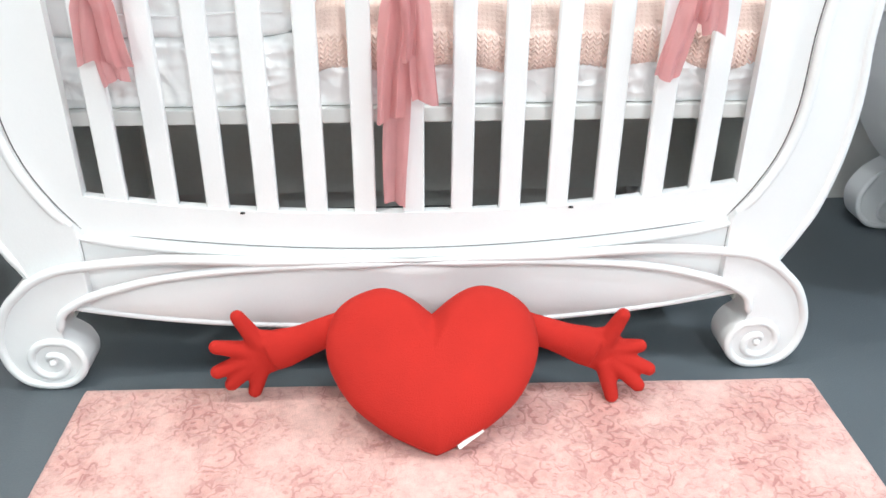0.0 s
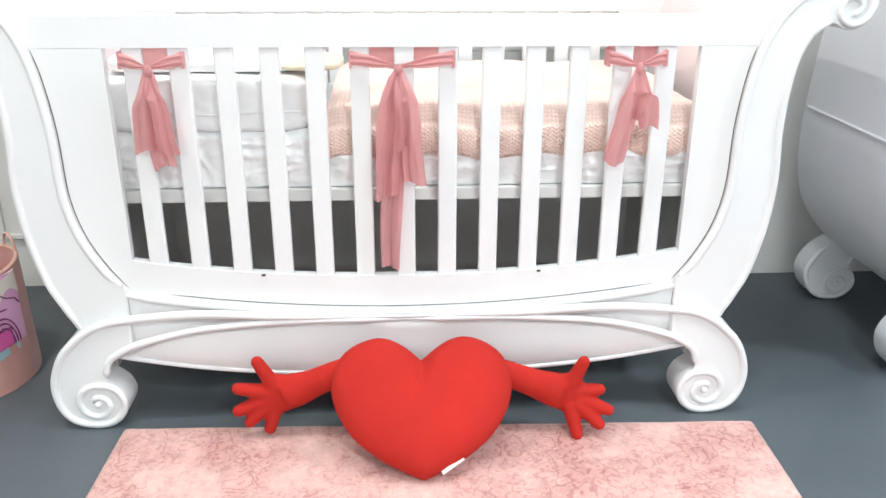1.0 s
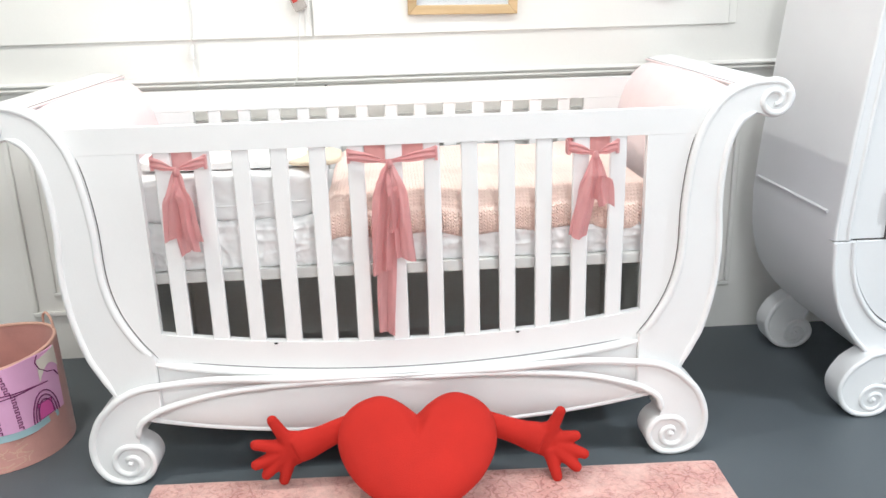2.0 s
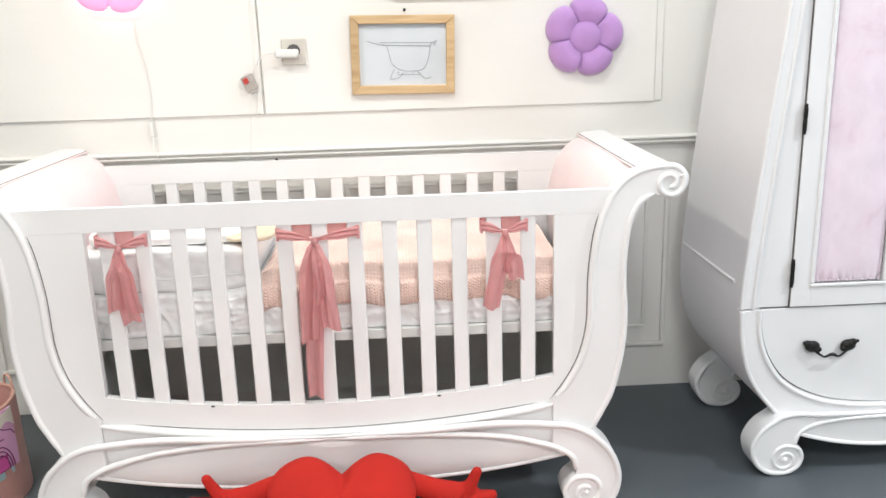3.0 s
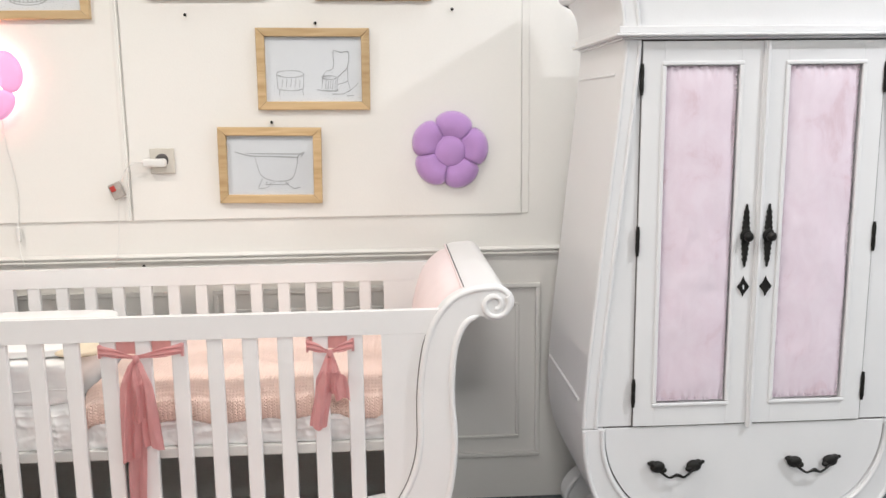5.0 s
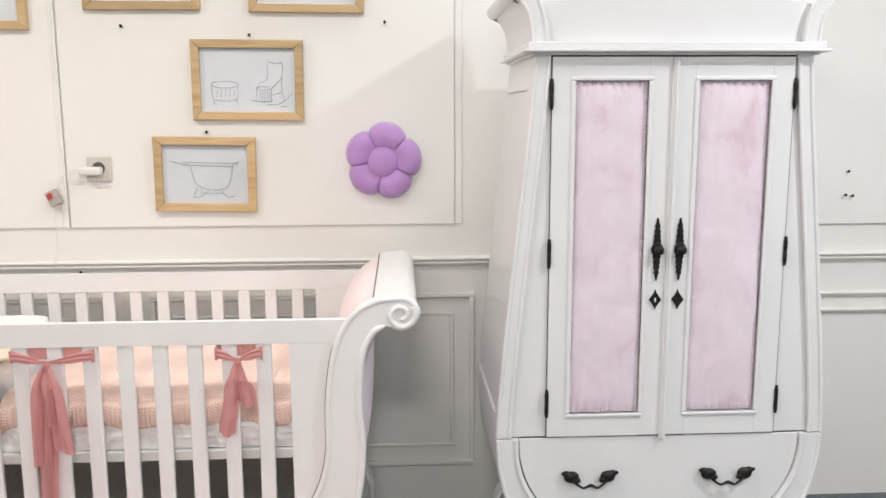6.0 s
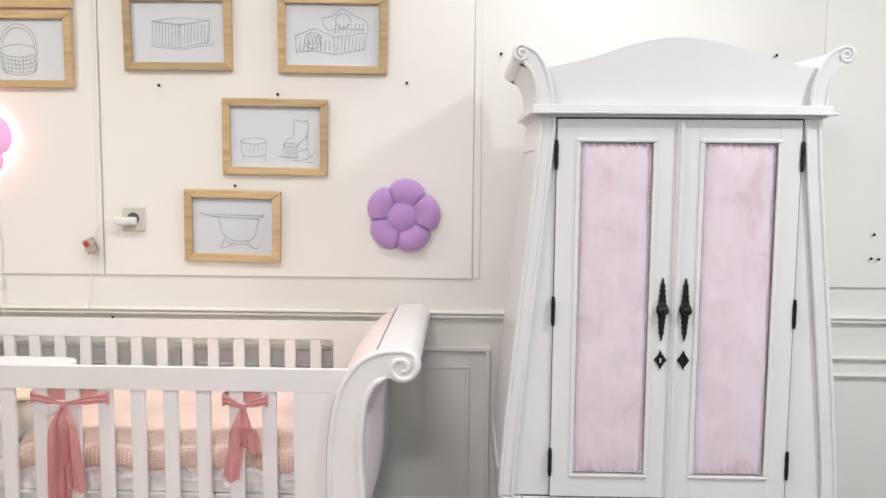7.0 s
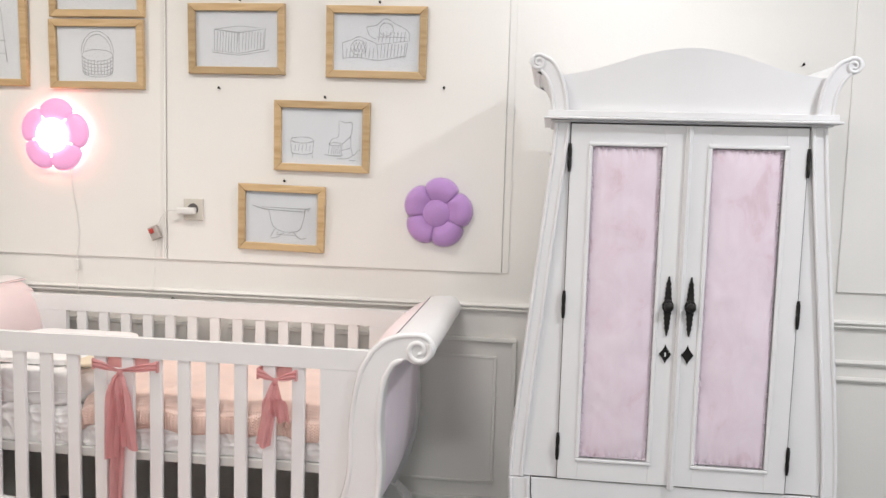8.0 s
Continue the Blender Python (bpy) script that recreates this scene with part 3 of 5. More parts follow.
def skirt(u, v):
    """The sheet's front: pulled tight at the top, bunched into slanting folds towards the elastic."""
    x = CX - 0.645 + 1.29 * u
    lean = 0.9 * wob(x * 2.3, 7.0) + 0.35 * math.sin(x * 9)
    p = x + lean * (v - 0.3) * 0.10
    big = 1 - min(1.0, 2.6 * abs(wob(p * 9.0, v * 0.9, 1)))
    small = 1 - min(1.0, 2.4 * abs(wob(p * 24.0, v * 1.8 + p * 3, 5)))
    sag = 1 - min(1.0, 3.0 * abs(wob(x * 5.0, v * 4.2, 9)))
    amp = 0.25 + 0.75 * math.sin(math.pi * min(1.0, v * 0.95 + 0.05))
    y = 1.424 - amp * (0.011 * big ** 1.5 + 0.006 * small ** 1.3 + 0.006 * sag) + 0.022 * max(0.0, 1 - v * 7) ** 2
    z = 0.654 - 0.120 * v - 0.005 * v * (0.5 + wob(x * 12, 3.0))
    return (x, min(y, 1.450), max(z, 0.5325))


part("skirt", sheet(skirt, 420, 36), SHEET, mattress)
pillow = thing("pillow", "plump white satin cot pillow lying on the mattress", "pillow")
part("body", cushion(CX - 0.640, CX - 0.185, 1.422, 1.93, 0.644, 0.762, 0.06, 0.007, 11, 46, 0.11), SATIN, pillow)
part("piping", tube([(CX - 0.61 + 0.40 * t, 1.4205 + 0.010 * (2 * t - 1) ** 6, 0.690 + 0.003 * math.sin(t * 9)) for t in np.linspace(0, 1, 30)], 0.0028, 6), SATIN, pillow)
whole("cushion", cushion(CX - 0.62, CX - 0.20, 1.455, 1.90, 0.764, 0.792, 0.05, 0.007, 17, 40, 0.17), SATIN, "smaller white cushion stacked on the pillow", "cushion")
whole("folded_cloth", cushion(CX - 0.255, CX - 0.125, 1.44, 1.60, 0.768, 0.788, 0.1, 0.007, 23, 24, 0.3), CREAM, "folded cream cotton cloth beside the cushions", "cloth")


def blanket(u, v):
    """v: 0 at the back to 1 at the front hem, which hangs over the edge of the mattress."""
    x = CX - 0.165 + 0.785 * u
    q = v * 1.56 if v < 0.5 else 0.78 + (v - 0.5) * 0.44
    back, fold = 2.005, 0.555
    s = q * 0.684
    e = 0.684 - s
    if s < fold:
        y, z = back - s, 0.702
    else:
        d = (s - fold)
        a = min(d / 0.05, math.pi / 2)
        y = back - fold - 0.05 * math.sin(a) * 0.75
        z = 0.702 - 0.05 * (1 - math.cos(a)) - max(0, d - 0.0785)
    front = max(0.0, min(1.0, (0.150 - e) / 0.150))
    z += 0.010 * wob(x * 5, y * 5, 2) - 0.004 * abs(wob(x * 13, y * 9))
    z -= 0.011 * front * (0.5 + 0.5 * math.sin(x * 33 + 4 * wob(x * 7, 0, 1)))
    lx = math.sin(min(1, u / 0.05) * math.pi / 2)
    z -= 0.020 * (1 - lx)
    # the hem: a plump rolled band of large slanting stitches, gathered into puffs
    hem = max(0.0, min(1.0, (0.066 - e) / 0.006))
    puff = math.sin(math.pi * min(1.0, e / 0.066)) ** 0.6 if e < 0.066 else 0.0
    y -= puff * (0.012 + 0.007 * math.sin(x * 62 + 3 * wob(x * 6, 1, 1)))
    y += 0.012 * max(0.0, 1 - e / 0.012) ** 2
    col = x / 0.0125
    fr = col - math.floor(col)
    slant = abs(2 * fr - 1)
    stitch = (0.5 + 0.5 * math.cos(2 * math.pi * (e / 0.0080 + 0.9 * slant))) * (0.3 + 0.7 * math.sin(math.pi * ((2 * fr) % 1.0)) ** 0.6)
    rows = (0.5 + 0.5 * math.cos(2 * math.pi * s / 0.0095)) * (0.55 + 0.45 * math.sin(x * 2 * math.pi / 0.0085))
    bump = 0.0044 * stitch * hem + 0.0015 * rows * (1 - hem)
    steep = min(1.0, max(0.0, (0.135 - e) / 0.07))
    return (x, y - bump * steep, z + bump * (1 - steep))


whole("blanket", sheet(blanket, 620, 230), KNIT, "peach knitted baby blanket spread over the mattress with a ruffled hem", "blanket")
whole("duvet", cushion(CX - 0.12, CX + 0.60, 1.46, 1.99, 0.648, 0.690, 0.05, 0.002, 31, 20, 0.2), SATIN, "flat white quilt under the knitted blanket", "quilt")


def ribbon(path, width, fold, waves, seed, n=48, m=26):
    """A hanging length of cloth: path (x, y, z) from knot to hem; width(t), pleats across."""
    c = spline(path, max(2, n // (len(path) - 1)))
    N = len(c) - 1

    def fn(u, v):
        p = c[min(N, round(v * N))]
        w = width(v) * (1 + 0.22 * wob(v * 3.1, seed, 2))
        a = (u - 0.5) * w + 0.010 * v * wob(v * 2.6, seed, 7)
        ph = waves * 2 * math.pi * (u + 0.10 * wob(v * 2.2, u * 1.5, seed)) + seed
        deep = 0.55 + 0.45 * wob(v * 2.0, seed, 11)
        crush = math.sin(ph) + 0.28 * math.sin(2.3 * ph + 4 * v + seed)
        return (p.x + a * (1 - 0.22 * abs(math.sin(ph))), p.y - fold * deep * (0.45 + v) * crush * min(1, w / 0.03) + 0.004 * wob(u * 3 + seed, v * 5), p.z - 0.006 * math.sin(ph * 0.5 + seed) * v - 0.003 * v * wob(u * 6, seed, 3))
    return sheet(fn, m, N, 0.0010)


def sash(label, kx, half_l, half_r, loops):
    """A bow tied round the bars under the top rail; loops: (dx, length, width, y shift)."""
    bow = thing("sash", label, "bow", "bows on the cot")
    y = 1.360
    kz = 0.795
    for sgn, h in ((-1, half_l), (1, half_r)):
        def band(u, v):
            t = u
            w = 0.009 + 0.021 * t ** 1.1
            return (kx + sgn * h * t, y - 0.012 * math.sin(math.pi * (0.5 + t / 2)) - 0.0035 * math.sin(v * 13 + 5 * t) * (1 - 0.5 * t), kz + 0.016 * t + (v - 0.5) * w + 0.0012 * math.sin(t * 8 + v * 4))
        part("band", sheet(band, 24, 18, 0.0012), SASH, bow)
        part("band_end", box(kx + sgn * h - 0.003, kx + sgn * h + 0.003, y - 0.001, 1.390, 0.791, 0.823), SASH, bow)
    # the length that runs behind the bars, under the rail
    back = bmesh.new()
    sheet(lambda u, v: (kx - half_l + (half_l + half_r) * u, 1.3885 + 0.001 * math.sin(u * 30), 0.829 - 0.036 * v), 16, 4, 0.0015, back)
    part("back_band", back, SASH, bow)
    part("knot", ball((kx, y - 0.016, kz - 0.005), 0.008, 0.009, 0.012), SASH, bow)
    for i, (dx, length, w0, dy) in enumerate(loops):
        path = [(kx + dx * 0.05, y - 0.016, kz - 0.004), (kx + dx * 0.35, y - 0.024 + dy * 0.3, kz - 0.05), (kx + dx * 0.7, y - 0.020 + dy, kz - length * 0.5), (kx + dx, y - 0.012 + dy, kz - length)]
        part("tail", ribbon(path, lambda t, w0=w0: 0.013 + (0.84 * w0 - 0.013) * min(1, t * 2.2) ** 0.7, 0.0065, 1.3, i * 2.1 + kx * 7), SASH, bow)
    return bow


sash("dusty rose chiffon bow with two loops and one long end", 0.074, 0.093, 0.108,
     [(-0.030, 0.265, 0.058, 0.0), (0.030, 0.235, 0.060, -0.006), (0.002, 0.16, 0.035, -0.012), (-0.022, 0.428, 0.055, 0.014)])
sash("short dusty rose chiffon bow with ragged tails", -0.402, 0.058, 0.062,
     [(-0.022, 0.165, 0.060, 0.0), (0.022, 0.165, 0.056, -0.006), (0.006, 0.200, 0.060, 0.010)])
sash("short dusty rose chiffon bow, one tail longer", 0.547, 0.058, 0.056,
     [(-0.030, 0.198, 0.056, 0.0), (0.030, 0.125, 0.050, -0.006), (0.004, 0.10, 0.035, -0.010)])


# ---------------------------------------------------------------- the wardrobe
WY = 1.508
SIDE = spline([(0.372, 1.556), (0.380, 1.450), (0.395, 1.300), (0.420, 1.060), (0.452, 0.740), (0.466, 0.560), (0.4665, 0.500), (0.460, 0.410), (0.436, 0.315), (0.392, 0.240), (0.332, 0.172)], 8)


def at_height(z):
    for a, b in zip(SIDE, SIDE[1:]):
        if b.y <= z <= a.y:
            return a.x + (b.x - a.x) * (a.y - z) / (a.y - b.y)
    return SIDE[0].x if z > 1.5 else SIDE[-1].x


def wx(pts, s=1):
    return [(WX + s * p[0], p[1]) for p in pts]


def wbead(pts, s, y, r, bm=None):
    return tube([(WX + s * p[0], y, p[1]) for p in pts], r, 8, bm)


wardrobe = thing("wardrobe", "white bombe wardrobe with pink velvet door panels and black fittings", "wardrobe")
# carcass: front frame with the bulging outline, sides that follow it back to the wall
outline = wx(SIDE, 1) + wx(SIDE, -1)[::-1]
part("carcass", prism(outline, WY + 0.012, 2.000, 0.0), CABINET, wardrobe)
for s in (-1, 1):
    # front posts, upper and lower, with a joint between them
    inner = lambda z: at_height(z) - 0.046 + 0.003
    up = [p for p in SIDE if p.y > 0.507]
    pts = up + [Vector((at_height(0.507), 0.507)), Vector((inner(0.507), 0.507))] + [Vector((inner(z), z)) for z in np.linspace(0.54, 1.556, 24)]
    post = part("post", prism(wx(pts, s), WY - 0.012, WY + 0.012, 0.004), CABINET, wardrobe)
    part("bead", wbead([(inner(z) + 0.004, z) for z in np.linspace(0.508, 1.55, 40)], s, WY - 0.012, 0.0055), CABINET, post)
    part("bead", wbead([(at_height(z) - 0.006, z) for z in np.linspace(0.508, 1.55, 40)], s, WY - 0.012, 0.0055), CABINET, post)
    zz = np.linspace(0.508, 1.55, 20)
    fill = [Vector((0.3265, z)) for z in zz] + [Vector((inner(z) - 0.001, z)) for z in zz[::-1]]
    part("filler", prism(wx(fill, s), WY - 0.003, WY + 0.012, 0.001), CABINET, wardrobe)

DRAWER = spline([(0.400, 0.503), (0.396, 0.440), (0.372, 0.365), (0.316, 0.288), (0.220, 0.235), (0.110, 0.212), (0.0, 0.206)], 8)
DRIM = [Vector((p.x * 1.006 + 0.001, p.y - 0.003 if p.y < 0.5 else p.y)) for p in DRAWER]
for s in (-1, 1):
    lowpost = [p for p in SIDE if p.y < 0.504]
    pts = [Vector((at_height(0.504), 0.504)), *lowpost, Vector((0.30, 0.166)), Vector((0.20, 0.172)), Vector((0.0, 0.176))] + DRIM[::-1]
    lp = part("lower_post", prism(wx(pts, s), WY - 0.013, WY + 0.012, 0.003), CABINET, wardrobe)
    part("bead", wbead([p + Vector((0.010, -0.010)) if p.y < 0.49 else p + Vector((0.011, 0)) for p in DRAWER], s, WY - 0.013, 0.0065), CABINET, lp)
    part("bead", wbead([p - Vector((0.007, 0)) for p in lowpost], s, WY - 0.013, 0.0065), CABINET, lp)

drawer_out = wx(DRAWER, 1) + wx(DRAWER, -1)[::-1][1:]
drawer = part("drawer", prism(drawer_out, WY - 0.006, WY + 0.012, 0.002), CABINET, wardrobe)
part("drawer_shadow_gap", prism(wx(DRIM, 1) + wx(DRIM, -1)[::-1][1:], WY + 0.006, WY + 0.0115), SEAM, wardrobe)
for s in (-1, 1):
    part("seam", box(*sorted((WX + s * 0.3247, WX + s * 0.3263)), WY - 0.0095, WY + 0.0114, 0.509, 1.551), SEAM, wardrobe)
part("seam", box(WX - 0.398, WX + 0.398, WY - 0.002, WY + 0.01, 0.5035, 0.5065), SEAM, wardrobe)


def drawer_pull(u):
    z = 0.385
    pull = part("drawer_pull", tube(spline([(WX + u + a, WY - 0.030 + 0.008 * abs(a) / 0.06, z + b) for a, b in ((-0.055, 0.004), (-0.042, -0.010), (-0.022, -0.024), (-0.008, -0.019), (0, -0.016), (0.008, -0.019), (0.022, -0.024), (0.042, -0.010), (0.055, 0.004))], 5), lambda t: 0.0042 + 0.001 * math.cos(t * 12), 8), BLACK, drawer, "black iron swing handle")
    for s in (-1, 1):
        bm = bmesh.new()
        ball((WX + u + s * 0.052, WY - 0.016, z + 0.004), 0.022, 0.012, 0.017, bm, 12, 8)
        ball((WX + u + s * 0.066, WY - 0.015, z + 0.013), 0.012, 0.010, 0.009, bm, 10, 6)
        ball((WX + u + s * 0.077, WY - 0.018, z + 0.016), 0.005, 0.005, 0.005, bm, 8, 6)
        ball((WX + u + s * 0.036, WY - 0.020, z - 0.004), 0.010, 0.008, 0.008, bm, 8, 6)
        part("boss", bm, BLACK, pull)


drawer_pull(-0.200)
drawer_pull(0.195)


def wardrobe_door(s):
    """One door: stiles and rails round a padded velvet panel."""
    a, b = (0.0035, 0.3245)
    z0, z1 = 0.5085, 1.5515
    pa, pb, q0, q1 = 0.068, 0.262, 0.576, 1.490
    door = part("door", box(*sorted((WX + s * a, WX + s * (pa - 0.004))), WY - 0.012, WY + 0.011, z0, z1, 0.002), CABINET, wardrobe)
    part("door_stile", box(*sorted((WX + s * (pb + 0.004), WX + s * b)), WY - 0.012, WY + 0.011, z0, z1, 0.002), CABINET, door)
    for c0, c1 in ((z0, q0 - 0.004), (q1 + 0.004, z1)):
        part("door_rail", box(*sorted((WX + s * (pa - 0.0045), WX + s * (pb + 0.0045))), WY - 0.0118, WY + 0.0108, c0, c1, 0.001), CABINET, door)
    # moulding round the panel
    m = bmesh.new()
    for x0, x1, c0, c1 in ((pa - 0.012, pb + 0.012, q1, q1 + 0.011), (pa - 0.012, pb + 0.012, q0 - 0.011, q0), (pa - 0.012, pa, q0, q1), (pb, pb + 0.012, q0, q1)):
        box(*sorted((WX + s * x0, WX + s * x1)), WY - 0.017, WY - 0.010, c0, c1, 0.003, m)
    part("panel_moulding", m, CABINET, door)

    def velvet(u, v):
        e = (math.sin(math.pi * u) ** 0.30) * (math.sin(math.pi * v) ** 0.20)
        x, z = pa + (pb - pa) * u, q0 + (q1 - q0) * v
        pinch = 0.002 * math.sin(v * 190) * max(0, 1 - min(u, 1 - u) / 0.05)
        near = max(0.0, 1 - min(v, 1 - v) / 0.05)
        pinch += 0.0035 * near * near * math.sin(u * 52 + 3 * wob(u * 4, v * 20, s))
        return (WX + s * x, WY + 0.004 - 0.018 * e + 0.004 * wob(x * 13, z * 8, s * 3) + 0.0015 * wob(x * 40, z * 22, s * 5) + pinch, z)
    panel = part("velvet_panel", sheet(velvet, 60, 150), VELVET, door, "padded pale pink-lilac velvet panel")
    bm = bmesh.new()
    for k in range(84):
        z = q0 + 0.004 + (q1 - q0 - 0.008) * k / 83
        for x in (pa + 0.003, pb - 0.003):
            ball((WX + s * x, WY - 0.001, z), 0.0028, 0.003, 0.0045, bm, 6, 4)
    for k in range(17):
        x = pa + 0.006 + (pb - pa - 0.012) * k / 16
        for z in (q0 + 0.003, q1 - 0.003):
            ball((WX + s * x, WY - 0.001, z), 0.0045, 0.003, 0.0028, bm, 6, 4)
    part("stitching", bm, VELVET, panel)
    for zt in (1.495, 1.071, 0.647):
        bm = tube([(WX + s * 0.3262, WY - 0.014, zt - 0.080 + 0.080 * t) for t in np.linspace(0, 1, 21)], lambda t: 0.0058 if 0.10 < t < 0.90 and abs(t - 0.5) > 0.03 else 0.0045, 8)
        part("hinge", bm, BLACK, door, "black iron barrel hinge")
    # serrated finger plate, knob and key plate
    hx = WX + s * 0.0312
    edge = []
    for i in range(25):
        t = i / 24
        w = 0.0085 * (1 - abs(2 * t - 1)) ** 0.7 + 0.0015 + (0.0028 if i % 2 else 0) * (1 if 0.08 < t < 0.92 else 0)
        edge.append((w, 0.954 + 0.172 * t))
    plate = part("handle_plate", prism([(hx + w, z) for w, z in edge] + [(hx - w, z) for w, z in edge[::-1]], WY - 0.017, WY - 0.0125), BLACK, door, "serrated black iron handle plate")
    bm = tube([(hx, WY - 0.012, 1.040), (hx, WY - 0.032, 1.040)], 0.006, 10)
    ball((hx, WY - 0.036, 1.040), 0.0135, 0.010, 0.0135, bm, 14, 10)
    ball((hx, WY - 0.018, 1.040), 0.017, 0.004, 0.020, bm, 14, 8)
    part("knob", bm, BLACK, plate)
    kp = [(0.0, 0.872), (0.004, 0.882), (0.008, 0.889), (0.0175, 0.900), (0.008, 0.911), (0.004, 0.918), (0.0, 0.929)]
    key = part("key_plate", prism([(hx + w, z) for w, z in kp] + [(hx - w, z) for w, z in kp[::-1][1:-1]], WY - 0.016, WY - 0.0125, 0.001), BLACK, door, "diamond-shaped black iron key plate")
    if s < 0:
        part("keyhole", prism([(hx - 0.0016, 0.893), (hx + 0.0016, 0.893), (hx + 0.0022, 0.905), (hx - 0.0022, 0.905)], WY - 0.0165, WY - 0.0155), PAPER, key)


wardrobe_door(-1)
wardrobe_door(1)
part("door_strip", prism([(WX - 0.006, 0.500), (WX + 0.012, 0.500), (WX + 0.012, 1.551), (WX - 0.006, 1.551)], WY - 0.022, WY - 0.0125, 0.004), CABINET, wardrobe)
part("door_strip_rib", box(WX + 0.000, WX + 0.006, WY - 0.026, WY - 0.021, 0.500, 1.551, 0.002), CABINET, wardrobe)
part("top_shadow_gap", box(WX - 0.326, WX + 0.326, WY - 0.004, WY + 0.011, 1.552, 1.5555), SEAM, wardrobe)

# cornice: stacked mouldings round three sides
for k, (o, z0, z1) in enumerate(((0.010, 1.556, 1.562), (0.034, 1.562, 1.570), (0.022, 1.570, 1.588))):
    part("cornice", box(WX - 0.376 - o * 0.8, WX + 0.376 + o * 0.8, WY - 0.012 - o, 1.985, z0, z1, 0.003), CABINET, wardrobe)
# crown: a waved front board between two rolled ends
crown = spline([(-0.395, 1.688), (-0.33, 1.692), (-0.24, 1.712), (-0.13, 1.748), (0.0, 1.768), (0.13, 1.748), (0.24, 1.712), (0.33, 1.692), (0.395, 1.688)], 8)
part("crown_board", prism([(WX + p.x, p.y) for p in crown] + [(WX + 0.372, 1.587), (WX - 0.372, 1.587)], WY - 0.002, WY + 0.022, 0.003), CABINET, wardrobe)
for s in (-1, 1):
    inn = spline([(0.340, 1.588), (0.345, 1.63), (0.358, 1.678), (0.384, 1.722), (0.420, 1.742)], 6)
    out = spline([(0.418, 1.700), (0.398, 1.676), (0.384, 1.640), (0.378, 1.588)], 6)
    arc = [Vector((0.424 + 0.022 * math.cos(t), 1.720 + 0.022 * math.sin(t))) for t in np.linspace(1.4, -2.0, 16)]
    arm = part("crown_scroll", prism(wx([*inn, *arc, *out], s), WY - 0.020, WY + 0.03, 0.003), CABINET, wardrobe)
    part("bead", wbead(inn + arc[:8], s, WY - 0.020, 0.0055), CABINET, arm)
    part("bead", wbead(out, s, WY - 0.020, 0.005), CABINET, arm)
    part("curl", tube(spiral(WX + s * 0.424, 1.720, WY - 0.021, 0.020, 0.005, 1.4, math.pi / 2 - s * 0.8, -s, 40), lambda t: 0.0055 - 0.0015 * t, 8), CABINET, arm)
    q = wx([*[p + Vector((0.006, -0.003)) for p in inn], *arc, *out], s)
    part("crown_side", prism(q, WY + 0.031, 2.000), CABINET, wardrobe)

# scrolled feet, apron and strands
WF_OUT = spline([(0.346, 0.186), (0.392, 0.152), (0.420, 0.100), (0.410, 0.046), (0.378, 0.012), (0.340, 0.001), (0.302, 0.004), (0.272, 0.024), (0.260, 0.054), (0.270, 0.084), (0.290, 0.098)], 6)
WF_IN = spline([(0.290, 0.110), (0.282, 0.128), (0.262, 0.146), (0.235, 0.158)], 5)


def wardrobe_foot(s, y0, y1, plain=False):
    """A scrolled foot; the edge of a front one flows on into the strands below the drawer."""
    foot = part("foot", prism(wx([*WF_OUT, *WF_IN, Vector((0.235, 0.178)), Vector((0.300, 0.190))], s), y0, y1, 0.004), CABINET, wardrobe)
    coil = [Vector(((q[0] - WX) * s, q[2])) for q in spiral(WX + s * 0.316, 0.052, 0, 0.043, 0.005, 1.6, math.pi / 2 + s * 0.46, -s, 60)]
    flow = [] if plain else spline([(0.0, 0.184), (0.20, 0.187), (0.29, 0.193), (0.338, 0.184)], 8)
    part("volute", tube([(WX + s * p.x, y0 + 0.001, p.y) for p in flow + inset(WF_OUT, 0.007)[2:-2] + coil[2:]], lambda t: (0.0088 - 0.0035 * t) * min(1.0, 0.25 + t * 14), 8), CABINET, foot)
    inner = WF_IN if plain else spline([(0.290, 0.104), (0.282, 0.128), (0.262, 0.146), (0.225, 0.160), (0.14, 0.172), (0.0, 0.176)], 8)
    part("strand", wbead(inner, s, y0 + 0.001, 0.0065), CABINET, foot)
    part("volute_eye", ball((WX + s * 0.316, y0, 0.052), 0.007, 0.009, 0.007, None, 10, 8), CABINET, foot)


for s in (-1, 1):
    wardrobe_foot(s, WY - 0.040, WY + 0.030)
    wardrobe_foot(s, 1.930, 1.994, True)
    # side frame that shows as a thin ledge
    part("side_moulding", tube([(WX + s * (at_height(0.575) + 0.001), y, 0.575) for y in np.linspace(1.545, 1.975, 6)], 0.005, 6), CABINET, wardrobe)
    part("side_moulding", tube([(WX + s * (at_height(1.47) + 0.001), y, 1.47) for y in np.linspace(1.56, 1.97, 6)], 0.004, 6), CABINET, wardrobe)
ap = [(u, 0.085 + 0.045 * (abs(u) / 0.28) ** 2.2) for u in np.linspace(-0.28, 0.28, 31)]
part("apron", prism([(WX + u, z) for u, z in ap] + [(WX + 0.28, 0.18), (WX - 0.28, 0.18)], WY - 0.036, WY + 0.02, 0.003), CABINET, wardrobe)
part("apron_edge", tube([(WX + u, WY - 0.036, z) for u, z in ap], 0.006, 8), CABINET, wardrobe)


